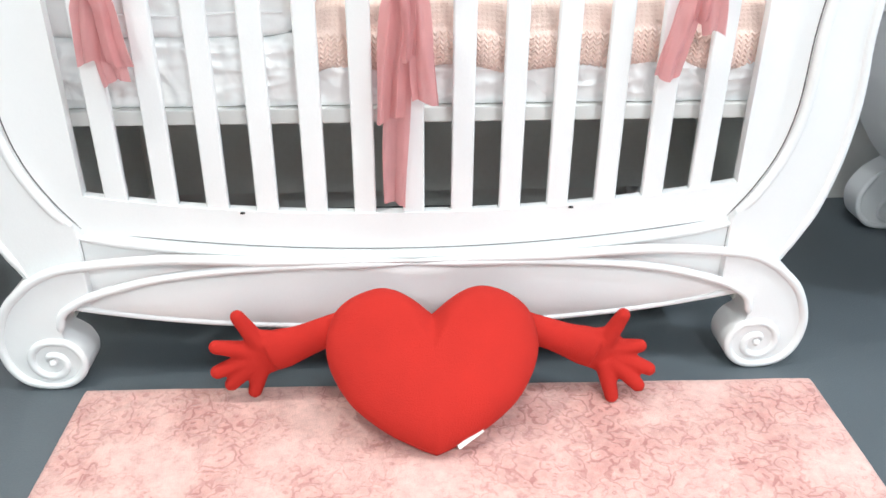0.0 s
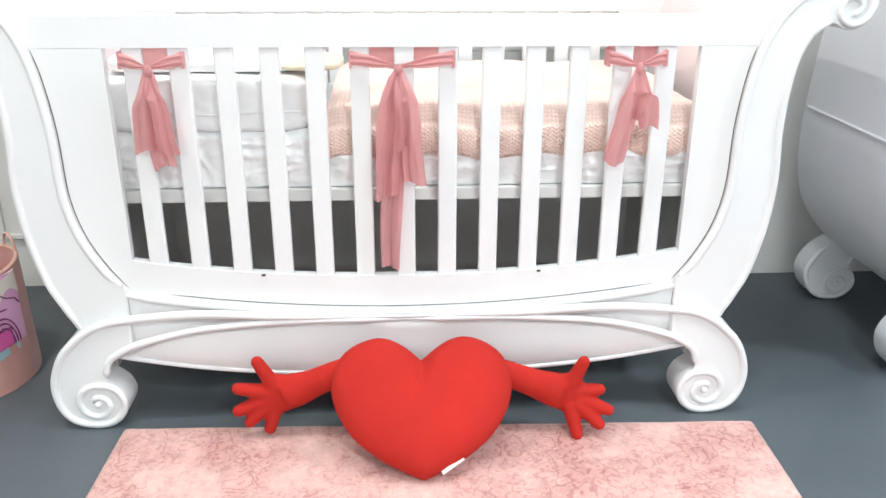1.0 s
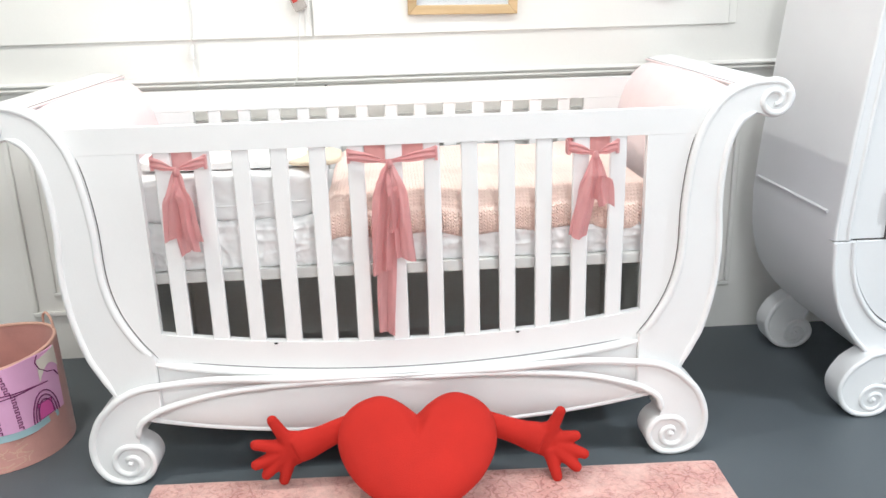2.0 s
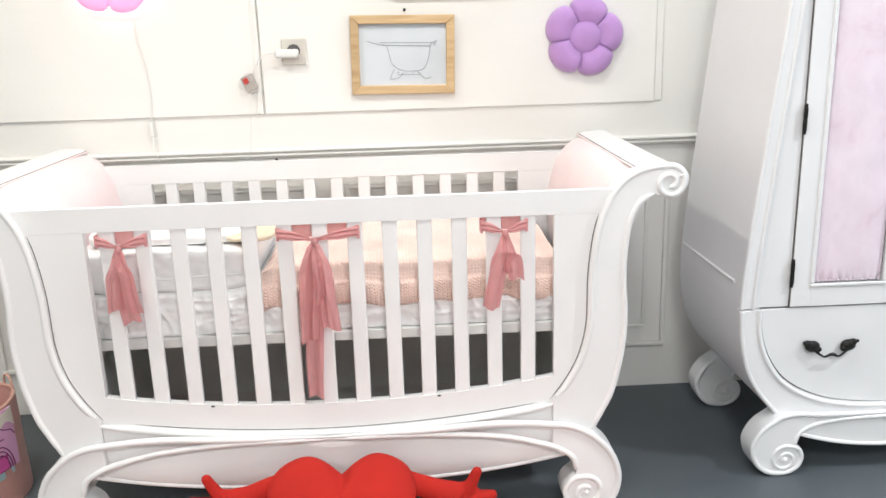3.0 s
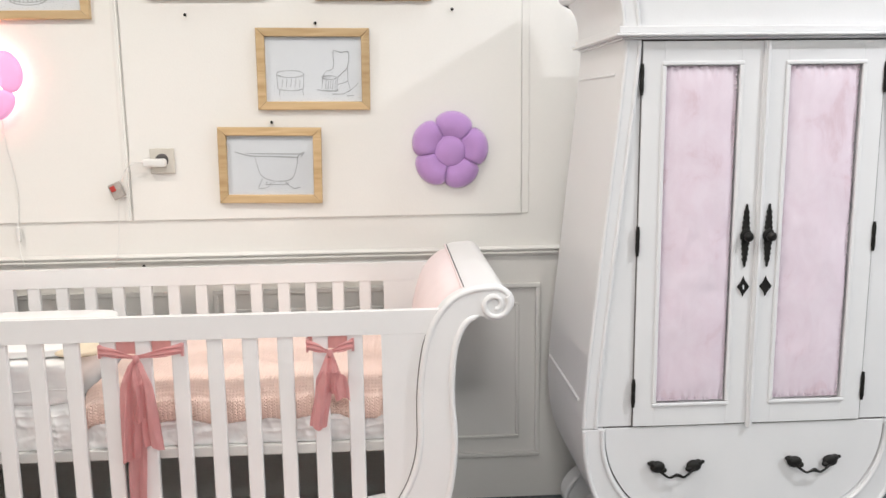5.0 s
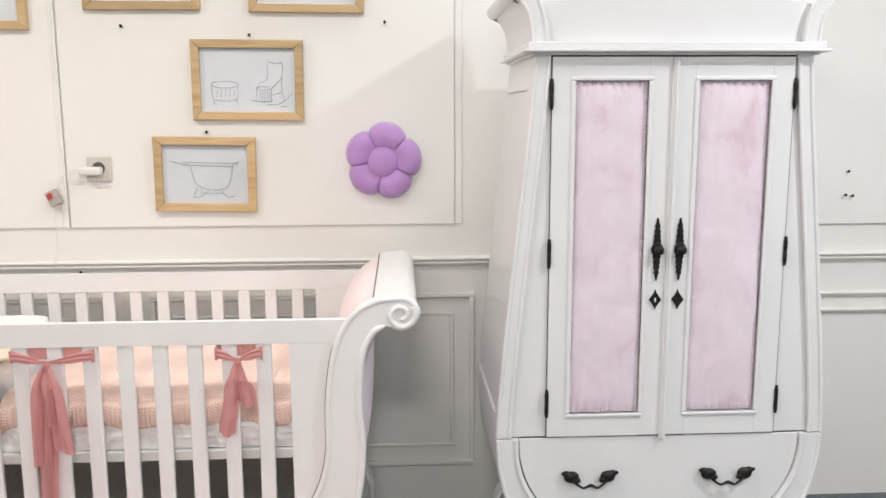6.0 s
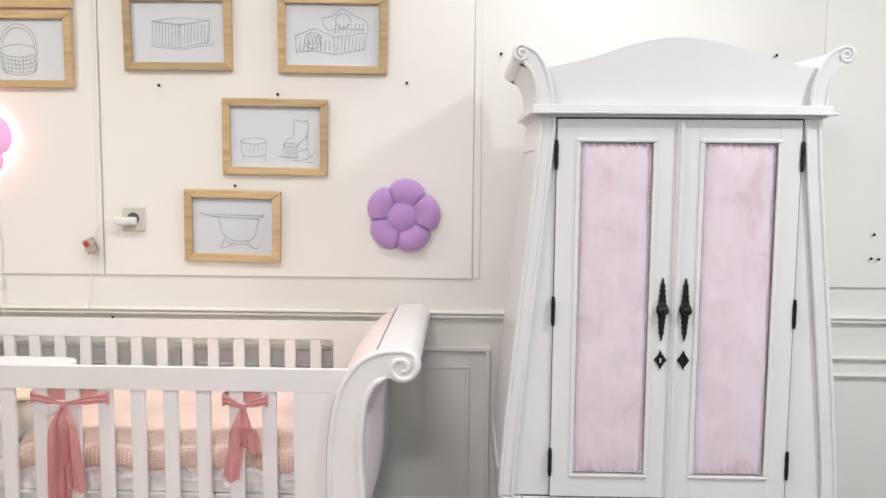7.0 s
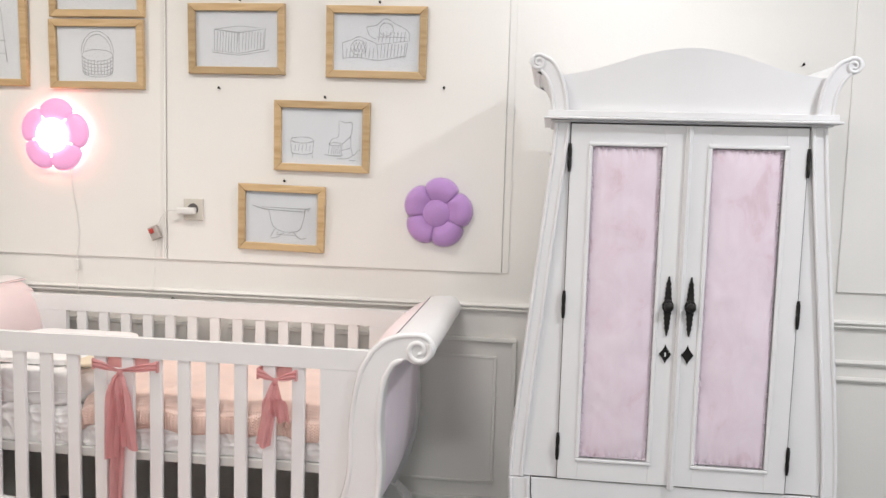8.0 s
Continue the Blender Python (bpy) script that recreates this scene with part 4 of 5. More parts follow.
# ---------------------------------------------------------------- on the wall
def strokes(parent, lines, r=0.0010):
    for pts in lines:
        part("pencil_line", tube(pts, r * 1.05, 4), GRAPHITE, parent)
        part("pencil_line", tube([(p[0] + 0.0022 * wob(p[0] * 60, p[2] * 60), p[1], p[2] + 0.0022 * wob(p[0] * 50, p[2] * 50, 4) + 0.0008) for p in pts], r * 0.7, 4), GRAPHITE, parent)


def ellipse(cx, cz, a, b, t0=0.0, t1=2 * math.pi, n=20):
    return [(cx + a * math.cos(t0 + (t1 - t0) * i / n), cz + b * math.sin(t0 + (t1 - t0) * i / n)) for i in range(n + 1)]


def sketch_bath(w, h):
    return [spline([(-0.42 * w, 0.20 * h), (-0.30 * w, 0.15 * h), (-0.22 * w, 0.12 * h), (-0.17 * w, -0.14 * h), (-0.05 * w, -0.24 * h), (0.14 * w, -0.22 * h), (0.20 * w, -0.02 * h), (0.22 * w, 0.14 * h), (0.28 * w, 0.20 * h), (0.25 * w, 0.13 * h)], 4),
            [(-0.30 * w, 0.18 * h), (0.26 * w, 0.17 * h)], [(-0.28 * w, 0.14 * h), (0.22 * w, 0.12 * h)], spline([(-0.15 * w, -0.22 * h), (-0.19 * w, -0.36 * h), (-0.10 * w, -0.34 * h), (-0.06 * w, -0.27 * h)], 4),
            spline([(0.08 * w, -0.25 * h), (0.16 * w, -0.36 * h), (0.23 * w, -0.34 * h)], 4), [(-0.12 * w, -0.30 * h), (0.12 * w, -0.30 * h)]]


def sketch_rocker(w, h):
    a = [ellipse(-0.26 * w, -0.06 * h, 0.15 * w, 0.06 * h), [(-0.41 * w, -0.06 * h), (-0.40 * w, -0.30 * h)], [(-0.11 * w, -0.06 * h), (-0.12 * w, -0.30 * h)], ellipse(-0.26 * w, -0.30 * h, 0.14 * w, 0.05 * h, math.pi, 2 * math.pi),
         [(-0.38 * w, -0.32 * h), (-0.385 * w, -0.42 * h)], [(-0.13 * w, -0.32 * h), (-0.12 * w, -0.42 * h)]]
    a += [spline([(0.10 * w, -0.12 * h), (0.13 * w, -0.02 * h), (0.20 * w, 0.02 * h), (0.22 * w, 0.12 * h), (0.22 * w, 0.34 * h), (0.30 * w, 0.31 * h), (0.385 * w, 0.31 * h), (0.37 * w, 0.06 * h), (0.30 * w, -0.06 * h), (0.26 * w, -0.14 * h), (0.25 * w, -0.36 * h)], 4),
          [(0.10 * w, -0.12 * h), (0.08 * w, -0.34 * h), (0.25 * w, -0.36 * h)], ellipse(0.17 * w, -0.12 * h, 0.08 * w, 0.03 * h), [(0.37 * w, 0.06 * h), (0.375 * w, -0.18 * h), (0.40 * w, -0.34 * h)], [(0.26 * w, -0.24 * h), (0.37 * w, -0.19 * h)],
          spline([(0.03 * w, -0.33 * h), (0.16 * w, -0.36 * h), (0.27 * w, -0.34 * h)], 4), spline([(0.20 * w, -0.41 * h), (0.32 * w, -0.40 * h), (0.41 * w, -0.33 * h), (0.49 * w, -0.21 * h)], 4), [(0.36 * w, -0.44 * h), (0.44 * w, -0.43 * h)]]
    return a


def sketch_box(w, h):
    return [[(-0.24 * w, 0.20 * h), (0.02 * w, 0.28 * h), (0.30 * w, 0.22 * h), (0.02 * w, 0.13 * h), (-0.24 * w, 0.20 * h)], [(-0.24 * w, 0.20 * h), (-0.24 * w, -0.24 * h), (0.02 * w, -0.30 * h), (0.02 * w, 0.13 * h)],
            [(0.30 * w, 0.22 * h), (0.29 * w, -0.20 * h), (0.02 * w, -0.30 * h)], [(0.02 * w, -0.34 * h), (0.33 * w, -0.24 * h), (0.33 * w, -0.20 * h)], [(-0.26 * w, -0.22 * h), (-0.26 * w, -0.28 * h), (0.02 * w, -0.34 * h)]]


def sketch_bed(w, h):
    a = [spline([(-0.40 * w, -0.02 * h), (-0.30 * w, 0.04 * h), (-0.20 * w, 0.10 * h), (-0.10 * w, 0.04 * h), (0.0, -0.04 * h), (0.02 * w, -0.34 * h)], 4), [(-0.40 * w, -0.02 * h), (-0.39 * w, -0.32 * h)], spline([(-0.39 * w, -0.30 * h), (-0.2 * w, -0.28 * h), (0.02 * w, -0.34 * h)], 4), ellipse(-0.21 * w, -0.10 * h, 0.09 * w, 0.14 * h)]
    a += [spline([(-0.12 * w, 0.28 * h), (0.0, 0.32 * h), (0.10 * w, 0.44 * h), (0.22 * w, 0.34 * h), (0.36 * w, 0.22 * h), (0.38 * w, 0.04 * h)], 4), ellipse(0.11 * w, 0.24 * h, 0.08 * w, 0.12 * h), spline([(-0.12 * w, 0.28 * h), (-0.08 * w, 0.12 * h), (0.0, 0.06 * h)], 4),
          [(0.0, -0.04 * h), (0.38 * w, 0.04 * h)], [(0.02 * w, -0.34 * h), (0.34 * w, -0.24 * h), (0.36 * w, 0.0)], [(0.0, 0.10 * h), (0.34 * w, 0.10 * h)]]
    for k in range(4):
        a.append([((-0.28 + 0.04 * k) * w, -0.18 * h), ((-0.24 + 0.04 * k) * w, 0.0)])
        a.append([((-0.24 + 0.04 * k) * w, -0.18 * h), ((-0.28 + 0.04 * k) * w, 0.0)])
    return a


def sketch_basket(w, h):
    a = [ellipse(0.0, -0.02 * h, 0.17 * w, 0.10 * h), [(-0.17 * w, -0.02 * h), (-0.16 * w, -0.30 * h)], [(0.17 * w, -0.02 * h), (0.16 * w, -0.30 * h)], ellipse(0.0, -0.30 * h, 0.16 * w, 0.10 * h, math.pi, 2 * math.pi), ellipse(0.0, 0.02 * h, 0.175 * w, 0.38 * h, 0, math.pi), ellipse(0.0, 0.02 * h, 0.15 * w, 0.32 * h, 0, math.pi)]
    for k in range(4):
        a.append(ellipse(0.0, (-0.08 - 0.06 * k) * h, 0.168 * w, 0.10 * h, math.pi, 2 * math.pi))
    for k in range(9):
        x = (-0.14 + 0.035 * k) * w
        a.append([(x, -0.10 * h), (x, -0.36 * h)])
    return a


def hatched(drawing, boxes, n=9):
    """A drawing with fields of slanting pencil hatching; boxes: (x0, x1, z0, z1) as shares of the sheet."""
    def both(w, h):
        lines = drawing(w, h)
        for x0, x1, z0, z1 in boxes:
            for k in range(n):
                x = (x0 + (x1 - x0) * (k + 0.5) / n) * w
                cut = 0.25 * wob(k * 1.7, x0 * 9)
                lines.append([(x, (z0 + (z1 - z0) * max(0.0, cut)) * h), (x + 0.012 * w, (z1 - (z1 - z0) * max(0.0, -cut)) * h)])
        return lines
    return both


def sketch_chair(w, h):
    return [spline([(-0.2 * w, -0.3 * h), (-0.15 * w, 0.0), (-0.1 * w, 0.3 * h), (0.1 * w, 0.34 * h), (0.15 * w, 0.05 * h), (0.2 * w, -0.3 * h)], 4), [(-0.2 * w, -0.05 * h), (0.2 * w, -0.05 * h)], ellipse(0, 0.15 * h, 0.08 * w, 0.1 * h), [(-0.18 * w, -0.2 * h), (0.2 * w, -0.2 * h)]]


def scaled(drawing, kx, kz, dx=0.0, dz=0.0):
    """The same drawing, larger, smaller or shifted on its sheet."""
    return lambda w, h: [[(p[0] * kx + dx * w, p[1] * kz + dz * h) for p in line] for line in drawing(w, h)]


def picture(label, x0, x1, z0, z1, drawing, tilt=0.0, bar=0.027, nail=True):
    """A pine frame with four mitred bars, glass and a pencil drawing."""
    w, h = x1 - x0, z1 - z0
    root = thing("picture_frame", label, "picture", "framed drawings on the wall")
    root.matrix_basis = pose((x0 + x1) / 2, WALL_Y - 0.0105, (z0 + z1) / 2, 2.0, tilt, 0)
    a, b = w / 2, h / 2
    d0, d1 = -0.024, -0.002

    def bar_of(p):
        part("frame_bar", prism(p, d0, d1, 0.003), PINE, root)
    e = 0.0004
    bar_of([(-a, b), (a, b), (a - bar - e, b - bar), (-a + bar + e, b - bar)])
    bar_of([(-a, -b), (-a + bar + e, -b + bar), (a - bar - e, -b + bar), (a, -b)])
    bar_of([(-a, -b + e), (-a, b - e), (-a + bar, b - bar - e), (-a + bar, -b + bar + e)])
    bar_of([(a, -b + e), (a - bar, -b + bar + e), (a - bar, b - bar - e), (a, b - e)])
    paper = part("drawing", box(-a + bar - 0.003, a - bar + 0.003, -0.009, -0.006, -b + bar - 0.003, b - bar + 0.003), PAPER, root, "pencil sketch on pale paper")
    strokes(paper, [[(p[0], -0.0092, p[1]) for p in line] for line in drawing(w - 2 * bar, h - 2 * bar)])
    pane = part("glass", box(-a + bar - 0.002, a - bar + 0.002, -0.0135, -0.012, -b + bar - 0.002, b - bar + 0.002), GLASS, root)
    pane.visible_shadow = False
    if nail:
        wall_nail((x0 + x1) / 2 + 0.01, z1 + 0.012)


def wall_nail(x, z, y=WALL_Y - 0.010):
    bm = tube([(x, y + 0.001, z), (x, y - 0.014, z + 0.003)], 0.0022, 8)
    ball((x, y - 0.014, z + 0.003), 0.0052, 0.002, 0.0052, bm, 10, 6)
    whole("nail", bm, BLACK, "dark nail in the white wall", "nail", "nails in the wall")


picture("pine-framed pencil drawing of a scrolled bathtub", 0.146, 0.480, 1.086, 1.334, scaled(hatched(sketch_bath, [(-0.15, 0.14, -0.28, -0.26)], 4), 1.15, 1.1, 0.07), 1.0)
picture("pine-framed pencil drawing of a rocking chair and stool", 0.284, 0.646, 1.388, 1.647, scaled(hatched(sketch_rocker, [(0.11, 0.24, -0.32, -0.16), (-0.38, -0.14, -0.28, -0.14)], 5), 0.95, 0.90, 0.0, -0.02), 0.6)
picture("pine-framed pencil drawing of a lidded chest", -0.050, 0.321, 1.741, 1.998, scaled(hatched(sketch_box, [(-0.23, 0.01, -0.26, 0.16), (0.04, 0.29, -0.22, 0.16)], 8), 1.15, 0.85))
picture("pine-framed pencil drawing of a carved bed", 0.478, 0.850, 1.733, 1.991, scaled(hatched(sketch_bed, [(0.03, 0.34, -0.28, -0.02), (-0.38, -0.02, -0.28, -0.10), (0.0, 0.34, 0.02, 0.20)], 8), 1.0, 0.95), 0.5)
picture("pine-framed pencil drawing of a basket with a hoop handle", -0.606, -0.228, 1.679, 1.937, scaled(sketch_basket, 1.15, 1.05), 0.0, nail=False)
picture("pine-framed pencil drawing hung above another frame", -0.606, -0.226, 1.947, 2.205, sketch_chair)
picture("upright pine-framed pencil drawing", -0.965, -0.700, 1.684, 2.060, sketch_chair)
wall_nail(0.066, 1.687)
wall_nail(0.916, 1.700)
wall_nail(1.235, 1.80, WALL_Y)
wall_nail(2.16, 1.80, WALL_Y)
wall_nail(2.515, 1.20)
wall_nail(2.535, 1.115)
wall_nail(2.510, 1.118)
wall_nail(-0.118, 0.880, WALL_Y - 0.012)


def petals(c, r, rise, y, mat, parent, spin, hub):
    """Five plump petals round c, sewn together along radial seams; hub: where they begin."""
    for k in range(5):
        a0 = spin + 2 * math.pi * k / 5

        def fn(u, v):
            f = 2 * u - 1
            a = a0 + f * math.pi / 5
            reach = r * (0.80 + 0.20 * max(0.0, math.cos(f * math.pi / 2)) ** 0.55)
            d = hub + (reach - hub) * v
            across = 0.68 + 0.32 * max(0.0, 1 - abs(f) ** 4) ** 0.5
            along = max(0.0, 1 - (abs(v - 0.40) / 0.60) ** 2.6) ** 0.5 if v > 0.40 else 0.62 + 0.38 * (v / 0.40) ** 0.6
            e = across * along
            return (c[0] + d * math.cos(a), y - rise * e, c[1] + d * math.sin(a))
        part("petal", sheet(fn, 22, 18), mat, parent)


flower = thing("flower_cushion", "purple plush flower cushion with five petals, fixed to the wall", "cushion")
petals((0.904, 1.249), 0.131, 0.048, WALL_Y - 0.012, PURPLE, flower, 1.40, 0.044)
part("back", prism([(0.904 + 0.092 * math.cos(t), 1.249 + 0.092 * math.sin(t)) for t in np.linspace(0, 2 * math.pi, 30)[:-1]], WALL_Y - 0.024, WALL_Y - 0.0105), PURPLE, flower)
part("centre", ball((0.904, WALL_Y - 0.040, 1.249), 0.052, 0.024, 0.052, None, 28, 16), PURPLE, flower)

lamp = thing("flower_lamp", "pink flower-shaped wall lamp, lit, with a glowing white centre", "wall lamp")
petals((-0.586, 1.497), 0.142, 0.020, WALL_Y - 0.034, PETALGLOW, lamp, 1.48, 0.05)
part("diffuser", ball((-0.586, WALL_Y - 0.056, 1.497), 0.064, 0.014, 0.064, None, 28, 14), GLOW, lamp, "glowing white diffuser")
for k in range(5):
    a = 1.48 + 2 * math.pi * (k + 0.5) / 5
    part("light_spot", ball((-0.586 + 0.078 * math.cos(a), WALL_Y - 0.046, 1.497 + 0.078 * math.sin(a)), 0.007, 0.006, 0.007, None, 12, 8), GLOW, lamp)
# Glowing ring added behind the petals to throw the halo on the wall.
part("halo_ring", tube([(-0.586 + 0.112 * math.cos(t), WALL_Y - 0.022, 1.497 + 0.112 * math.sin(t)) for t in np.linspace(0, 2 * math.pi, 40)], 0.009, 8), RINGGLOW, lamp)
part("housing", prism([(-0.586 + 0.085 * math.cos(t), 1.497 + 0.085 * math.sin(t)) for t in np.linspace(0, 2 * math.pi, 30)[:-1]], WALL_Y - 0.036, WALL_Y - 0.0105), PLASTIC, lamp)
cord = part("cord", tube(spline([(-0.535, WALL_Y - 0.014, 1.38), (-0.528, WALL_Y - 0.014, 1.28), (-0.516, WALL_Y - 0.016, 1.22), (-0.506, WALL_Y - 0.014, 1.12), (-0.516, WALL_Y - 0.016, 1.02)], 6), 0.0018, 6), PLASTIC, lamp)
part("connector", box(-0.521, -0.509, WALL_Y - 0.024, WALL_Y - 0.0105, 0.975, 1.020, 0.002), PLASTIC, lamp)
part("cord", tube(spline([(-0.515, WALL_Y - 0.016, 0.975), (-0.512, WALL_Y - 0.026, 0.94), (-0.500, WALL_Y - 0.030, 0.89)], 6), 0.0018, 6), PLASTIC, lamp)

socket = thing("wall_socket", "white square wall socket with a charger plugged in", "socket")
part("face_plate", box(-0.076, 0.002, WALL_Y - 0.020, WALL_Y - 0.0105, 1.188, 1.270, 0.003), SOCKET, socket)
# Flat dark disc on the plate: the hollow's shade is put into its colour.
bm = tube([(-0.037, WALL_Y - 0.0215, 1.232), (-0.037, WALL_Y - 0.0195, 1.232)], 0.021, 24)
part("recess_shade", bm, SEAM, socket)
charger = thing("plug", "white flat plug with its cable, in the wall socket", "plug")
part("body", box(-0.094, -0.020, WALL_Y - 0.054, WALL_Y - 0.022, 1.211, 1.238, 0.007), PLASTIC, charger)
part("cable", tube(spline([(-0.088, WALL_Y - 0.040, 1.226), (-0.120, WALL_Y - 0.045, 1.226), (-0.150, WALL_Y - 0.040, 1.205), (-0.172, WALL_Y - 0.034, 1.165)], 6), 0.0022, 6), PLASTIC, charger)
bm = bmesh.new()
box(-0.019, 0.019, -0.014, 0.010, -0.026, 0.026, 0.004, bm)
bmesh.ops.transform(bm, matrix=pose(-0.183, WALL_Y - 0.032, 1.136, 0, -24, 0), verts=bm.verts)
part("switch_box", bm, SWITCHBOX, charger)
bm = bmesh.new()
box(-0.008, 0.008, -0.018, -0.010, -0.009, 0.009, 0.001, bm)
bmesh.ops.transform(bm, matrix=pose(-0.192, WALL_Y - 0.032, 1.143, 0, -24, 0), verts=bm.verts)
part("switch", bm, REDSWITCH, charger)
part("cable", tube(spline([(-0.178, WALL_Y - 0.032, 1.118), (-0.186, WALL_Y - 0.026, 1.06), (-0.190, WALL_Y - 0.026, 0.99), (-0.20, WALL_Y - 0.03, 0.92), (-0.23, WALL_Y - 0.032, 0.87)], 6), 0.0018, 6), PLASTIC, charger)


# ---------------------------------------------------------------- on the floor
RUG_A = pose(0.1575, 1.303, 0.0, 0, 0, -1.38)
rug_w, rug_l = 0.702, 1.02


def rug_top(u, v):
    x, y = -rug_w + 2 * rug_w * u, -rug_l * v
    edge = min(u, 1 - u) * 2 * rug_w, v * rug_l, (1 - v) * rug_l
    e = min(1, min(edge) / 0.012)
    return (x + 0.003 * wob(y * 4, x, 5), y + 0.004 * wob(x * 5, y * 2, 1), 0.003 + 0.009 * math.sqrt(e) + 0.0012 * wob(x * 6, y * 6, 3))


rug = whole("rug", sheet(rug_top, 140, 100, 0.003), RUG, "worn rose-pink damask rug lying before the cot", "rug")
rug.matrix_basis = RUG_A

# heart cushion: built upright in its own plane, then leaned against the cot
HEART = thing("heart_cushion", "red plush heart cushion with two outstretched arms, leaning on the cot", "cushion")
HEART.matrix_basis = pose(0.112, 1.088, 0.022, -45, 0, 0)
half = spline([(0.0, 0.0), (0.030, 0.012), (0.087, 0.042), (0.143, 0.088), (0.178, 0.145), (0.188, 0.196), (0.177, 0.245), (0.147, 0.277), (0.104, 0.294), (0.070, 0.292), (0.036, 0.275), (0.0, 0.246)], 5)
rim = [(p.x, p.y) for p in half] + [(-p.x, p.y) for p in half[::-1][1:-1]]
NR = len(rim)
cz = 0.17
bm = bmesh.new()
rings = []
for k in range(13):
    q = math.pi * k / 12
    f = math.sin(q) ** 0.62 if 0 < k < 12 else 0.0
    ring = []
    for i, (x, z) in enumerate(rim):
        notch = 1 - 0.35 * math.exp(-((x / 0.035) ** 2)) * (1 if z > 0.2 else 0) * (1 - f)
        px, pz = x * f, cz + (z - cz) * f * notch
        py = -0.055 * math.cos(q) * (1 - 0.30 * math.exp(-(px / 0.022) ** 2) * max(0.0, min(1.0, (pz - 0.13) / 0.10))) + 0.003 * wob(px * 14, pz * 14, k)
        ring.append(bm.verts.new((px, py, pz)))
    rings.append(ring)
for a, b in zip(rings, rings[1:]):
    for i in range(NR):
        j = (i + 1) % NR
        bm.faces.new((a[i], a[j], b[j], b[i]))
part("body", bm, RED, HEART)


def heart_arm(path, palm, tips, base):
    """A stuffed arm with a thumb and four fingers, in one mesh."""
    bm = bmesh.new()
    tube(spline(path, 6), lambda t: 0.036 - 0.007 * math.sin(math.pi * min(1, t * 1.2)) + 0.004 * t, 16, bm, 0.7)
    p = Vector(palm)
    ball(p, 0.044, 0.019, 0.047, bm, 18, 12)
    for tip in tips:
        t0 = p + (Vector(tip) - p) * 1.07
        b0 = p.lerp(t0, 0.25)
        r = base
        tube([b0.lerp(t0, k / 8) for k in range(9)], lambda t: r * (1.28 - 0.34 * t), 12, bm, 0.95)
        ball(t0, r * 0.94, r * 0.89, r * 0.94, bm, 14, 10)
    bmesh.ops.transform(bm, matrix=HEART.matrix_basis.inverted(), verts=bm.verts)
    arm = part("arm", bm, RED, HEART)
    for p in arm.data.polygons:
        p.use_smooth = True
    mod = arm.modifiers.new("stuffed", "REMESH")
    mod.mode, mod.voxel_size, mod.use_smooth_shade = "VOXEL", 0.0035, True
    mod = arm.modifiers.new("soft", "SMOOTH")
    mod.factor, mod.iterations = 0.5, 8


heart_arm([(-0.030, 1.262, 0.176), (-0.075, 1.262, 0.165), (-0.130, 1.268, 0.138), (-0.178, 1.270, 0.120)], (-0.190, 1.270, 0.120),
          [(-0.228, 1.262, 0.196), (-0.270, 1.262, 0.137), (-0.273, 1.262, 0.086), (-0.252, 1.262, 0.060), (-0.214, 1.265, 0.042)], 0.0145)
heart_arm([(0.262, 1.262, 0.166), (0.312, 1.262, 0.152), (0.366, 1.262, 0.130), (0.412, 1.258, 0.114)], (0.424, 1.257, 0.114),
          [(0.454, 1.250, 0.186), (0.490, 1.250, 0.122), (0.508, 1.240, 0.080), (0.490, 1.232, 0.052), (0.446, 1.232, 0.030)], 0.0145)
bm = bmesh.new()
box(-0.026, 0.026, -0.001, 0.001, -0.004, 0.004, 0.0, bm)
bmesh.ops.transform(bm, matrix=pose(0.058, -0.012, 0.026, 20, -33, 0), verts=bm.verts)
part("label", bm, TAG, HEART, "small white sewn-in label")

# soft storage basket with a printed towel over its rim
BX, BY, BR0, BR1, BH = -1.028, 1.590, 0.178, 0.166, 0.286
basket = thing("basket", "salmon felt storage basket with cord handles and a lattice cut-out", "basket")


def basket_wall(r_in):
    def fn(u, v):
        t = 2 * math.pi * u
        r = (BR0 + (BR1 - BR0) * v) * (1 + 0.035 * math.sin(3 * t + 1) * v) - r_in
        return (BX + r * math.cos(t), BY + r * math.sin(t), 0.001 + BH * v + 0.010 * v * math.sin(2 * t + 0.6))
    return fn


part("wall", sheet(basket_wall(0), 64, 14, -0.006), FELT, basket)
part("bottom", sheet(lambda u, v: (BX + 0.178 * v * math.cos(2 * math.pi * u), BY + 0.178 * v * math.sin(2 * math.pi * u), 0.006), 32, 4), FELT, basket)
f = basket_wall(-0.002)
part("rim", tube([f(i / 64, 1) for i in range(65)], 0.005, 8), CORD, basket)
for u0, u1 in ((0.07, 0.14), (0.57, 0.64)):
    a, b = Vector(f(u0, 0.98)), Vector(f(u1, 0.98))
    m = (a + b) / 2
    part("handle", tube(spline([a, a.lerp(m, 0.25) + Vector((0, 0, 0.034)), m + Vector((0, 0, 0.048)), b.lerp(m, 0.25) + Vector((0, 0, 0.034)), b], 6), 0.0035, 8), CORD, basket)
rnd = random.Random(4)
lat = bmesh.new()
for k in range(46):
    u, v = 0.70 + 0.17 * rnd.random(), 0.03 + 0.22 * rnd.random()
    du, dv = rnd.uniform(-0.03, 0.03), rnd.uniform(-0.09, 0.09)
    pts = [Vector(basket_wall(-0.004)(u + du * t + 0.01 * math.sin(t * 3 + k), min(0.28, max(0.02, v + dv * t)))) for t in np.linspace(0, 1, 7)]
    tube(pts, 0.0028, 5, lat)
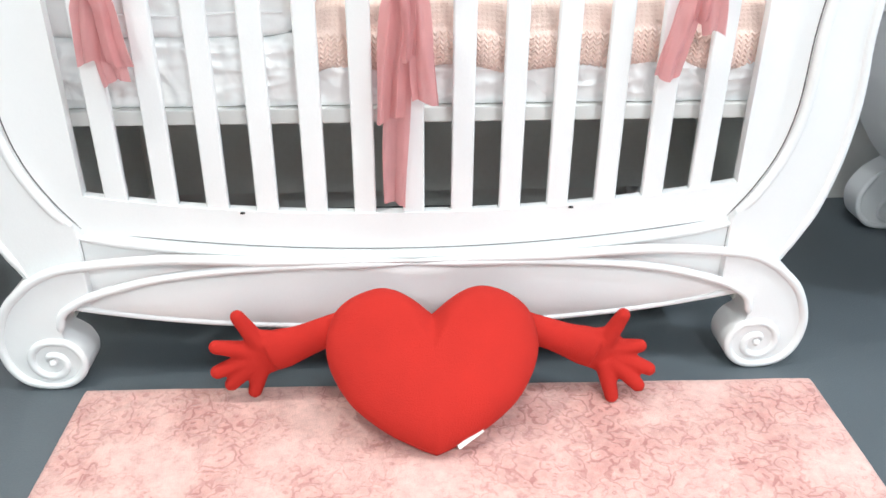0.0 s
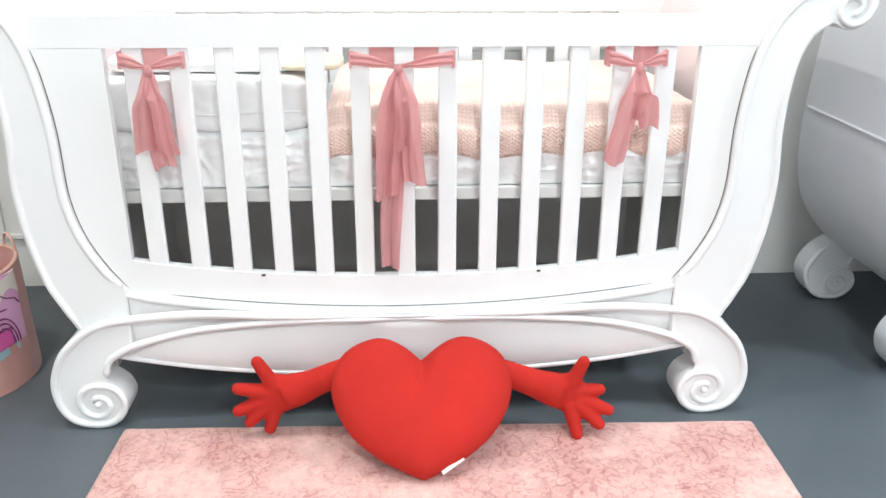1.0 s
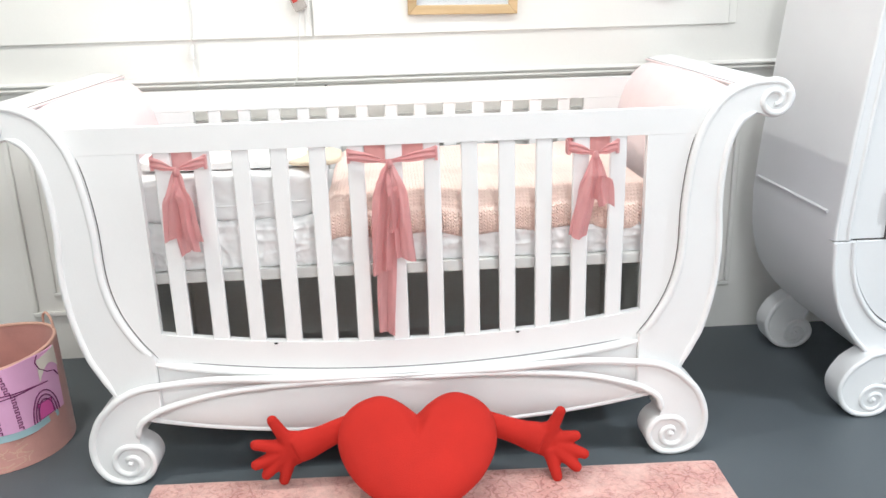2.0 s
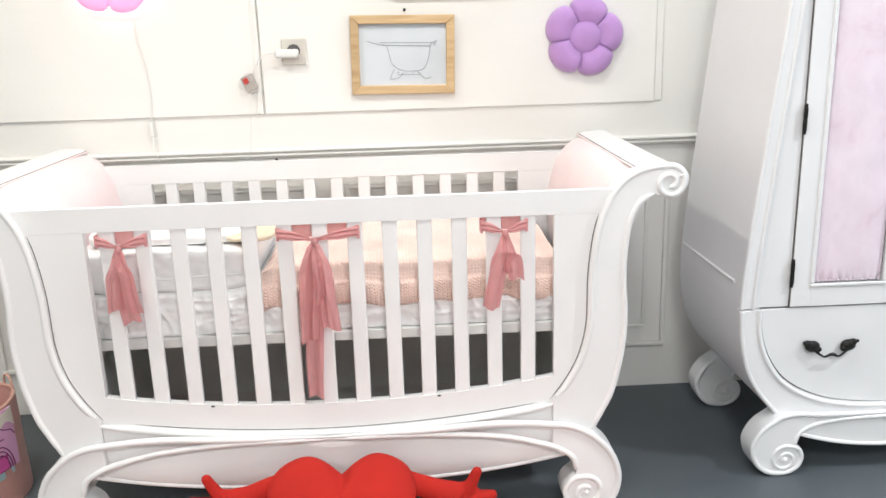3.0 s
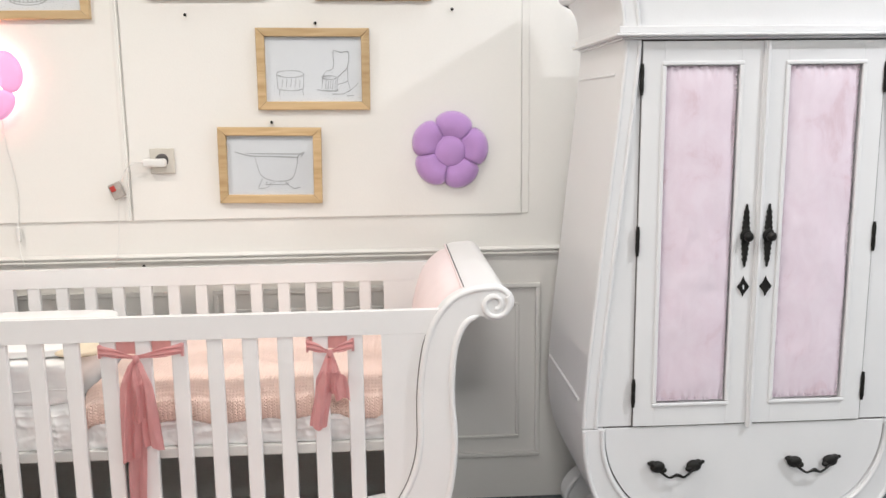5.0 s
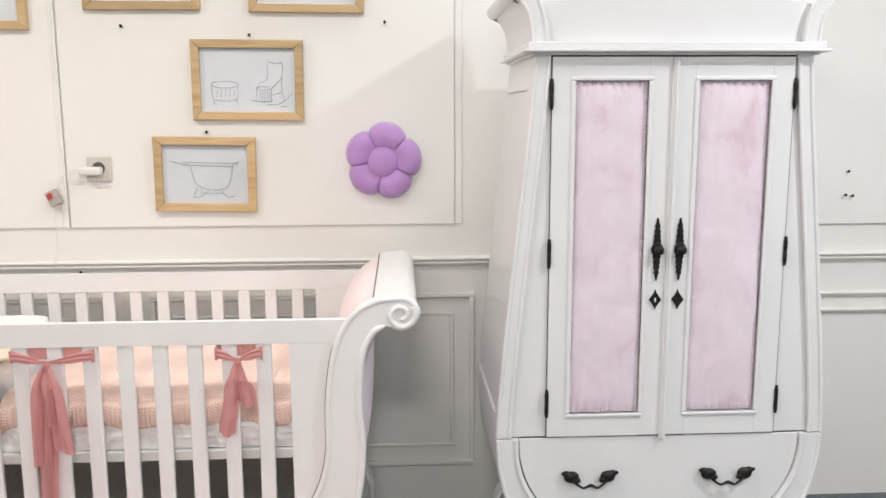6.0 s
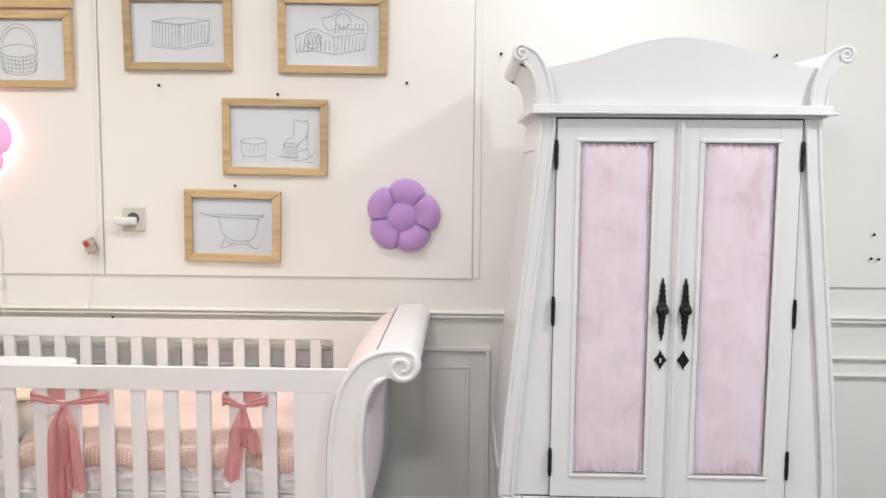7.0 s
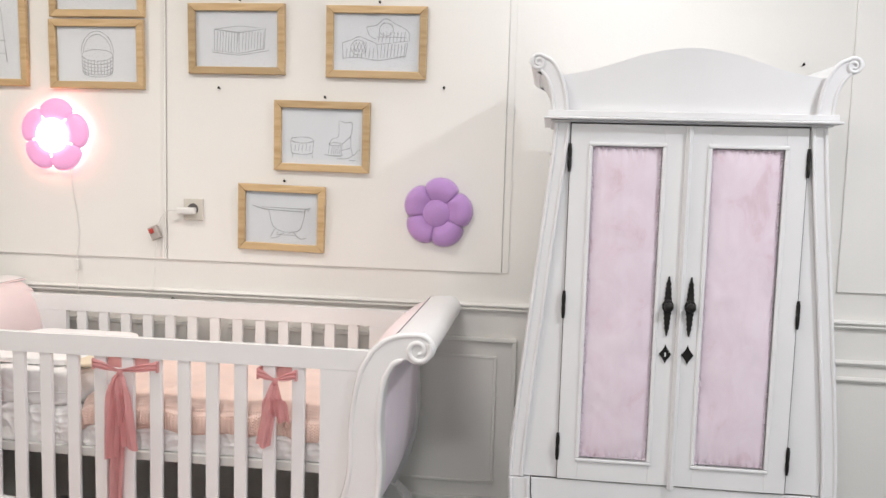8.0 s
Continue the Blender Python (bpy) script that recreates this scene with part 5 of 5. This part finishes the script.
part("lattice", lat, CORD, basket, "twisted cord lattice")

towel = thing("printed_towel", "pink cotton towel printed with a castle, hanging over the basket rim", "towel")


def towel_fn(off, z0, z1, a0, a1):
    def fn(u, v):
        t = a0 + (a1 - a0) * u
        z = z1 + (z0 - z1) * v
        r = BR0 + (BR1 - BR0) * (z / BH) + 0.010 + off + 0.005 * math.sin(t * 7 + z * 9)
        return (BX + r * math.cos(t), BY + r * math.sin(t), z + 0.02 * (u - 0.5))
    return fn


A0, A1 = -2.4, -0.10
part("cloth", sheet(towel_fn(0, 0.106, 0.280, A0, A1), 40, 16, 0.004), TOWEL, towel)
part("under_fold", sheet(towel_fn(-0.003, 0.084, 0.114, A0, A1 - 0.1), 40, 4, 0.003), TOWELBLUE, towel, "pale blue folded underside")
part("cream_cloud", sheet(lambda u, v: towel_fn(0.0056, 0.222 + 0.03 * math.sin(u * 3.1), 0.283, A1 - 0.34, A1)(u, v), 12, 8, 0.001), TOWELCREAM, towel)
prt = towel_fn(0.0068, 0.106, 0.280, A0, A1)


def print_line(pts, r=0.0016):
    part("printed_line", tube([prt(*p) for p in pts], r, 4), TOWELLINE, towel)


def steps(u0, u1, v0, v1, n, w):
    out = []
    for k in range(n):
        t, t2 = k / n, (k + 1) / n
        ua, ub = u0 + (u1 - u0) * t, u0 + (u1 - u0) * t2
        va, vb = v0 + (v1 - v0) * t, v0 + (v1 - v0) * t2
        out += [(ua, va), (ua, (va + vb) / 2), (ua + w, (va + vb) / 2), (ua + w, vb)]
    return out


print_line([(0.1 + 0.08 * k, 0.36 - 0.10 * math.sin(k / 9 * 2) + 0.02 * k) for k in range(10)])
print_line([(0.1 + 0.08 * k, 0.58 - 0.14 * math.sin(k / 9 * 2)) for k in range(11)])
print_line(steps(0.650, 0.665, 0.40, 0.98, 7, 0.022))
print_line(steps(0.545, 0.550, 0.40, 0.98, 7, 0.022))
print_line(steps(0.36, 0.46, 0.10, 0.40, 4, 0.025))
print_line(steps(0.60, 0.63, 0.06, 0.40, 4, 0.025))
for k in range(3):
    print_line([(0.85 - (0.10 - 0.018 * k) * math.cos(t), 0.99 - (0.42 - 0.07 * k) * math.sin(t)) for t in np.linspace(0, math.pi, 18)], 0.0018)
print_line([(0.86, 0.0), (0.84, 0.10), (0.86, 0.22), (0.91, 0.32), (0.96, 0.36), (0.985, 0.46)])
for u0, u1, v0, v1 in ((0.46, 0.56, 0.44, 0.52), (0.46, 0.56, 0.76, 0.87), (0.795, 0.905, 0.74, 0.98)):
    part("printed_patch", sheet(lambda u, v: towel_fn(0.0056, 0.106, 0.280, A0, A1)(u0 + (u1 - u0) * u, v0 + (v1 - v0) * v), 6, 6, 0.001), TOWELHOT, towel)
    print_line([(u0, v0), (u1, v0), (u1, v1), (u0, v1), (u0, v0)], 0.0012)
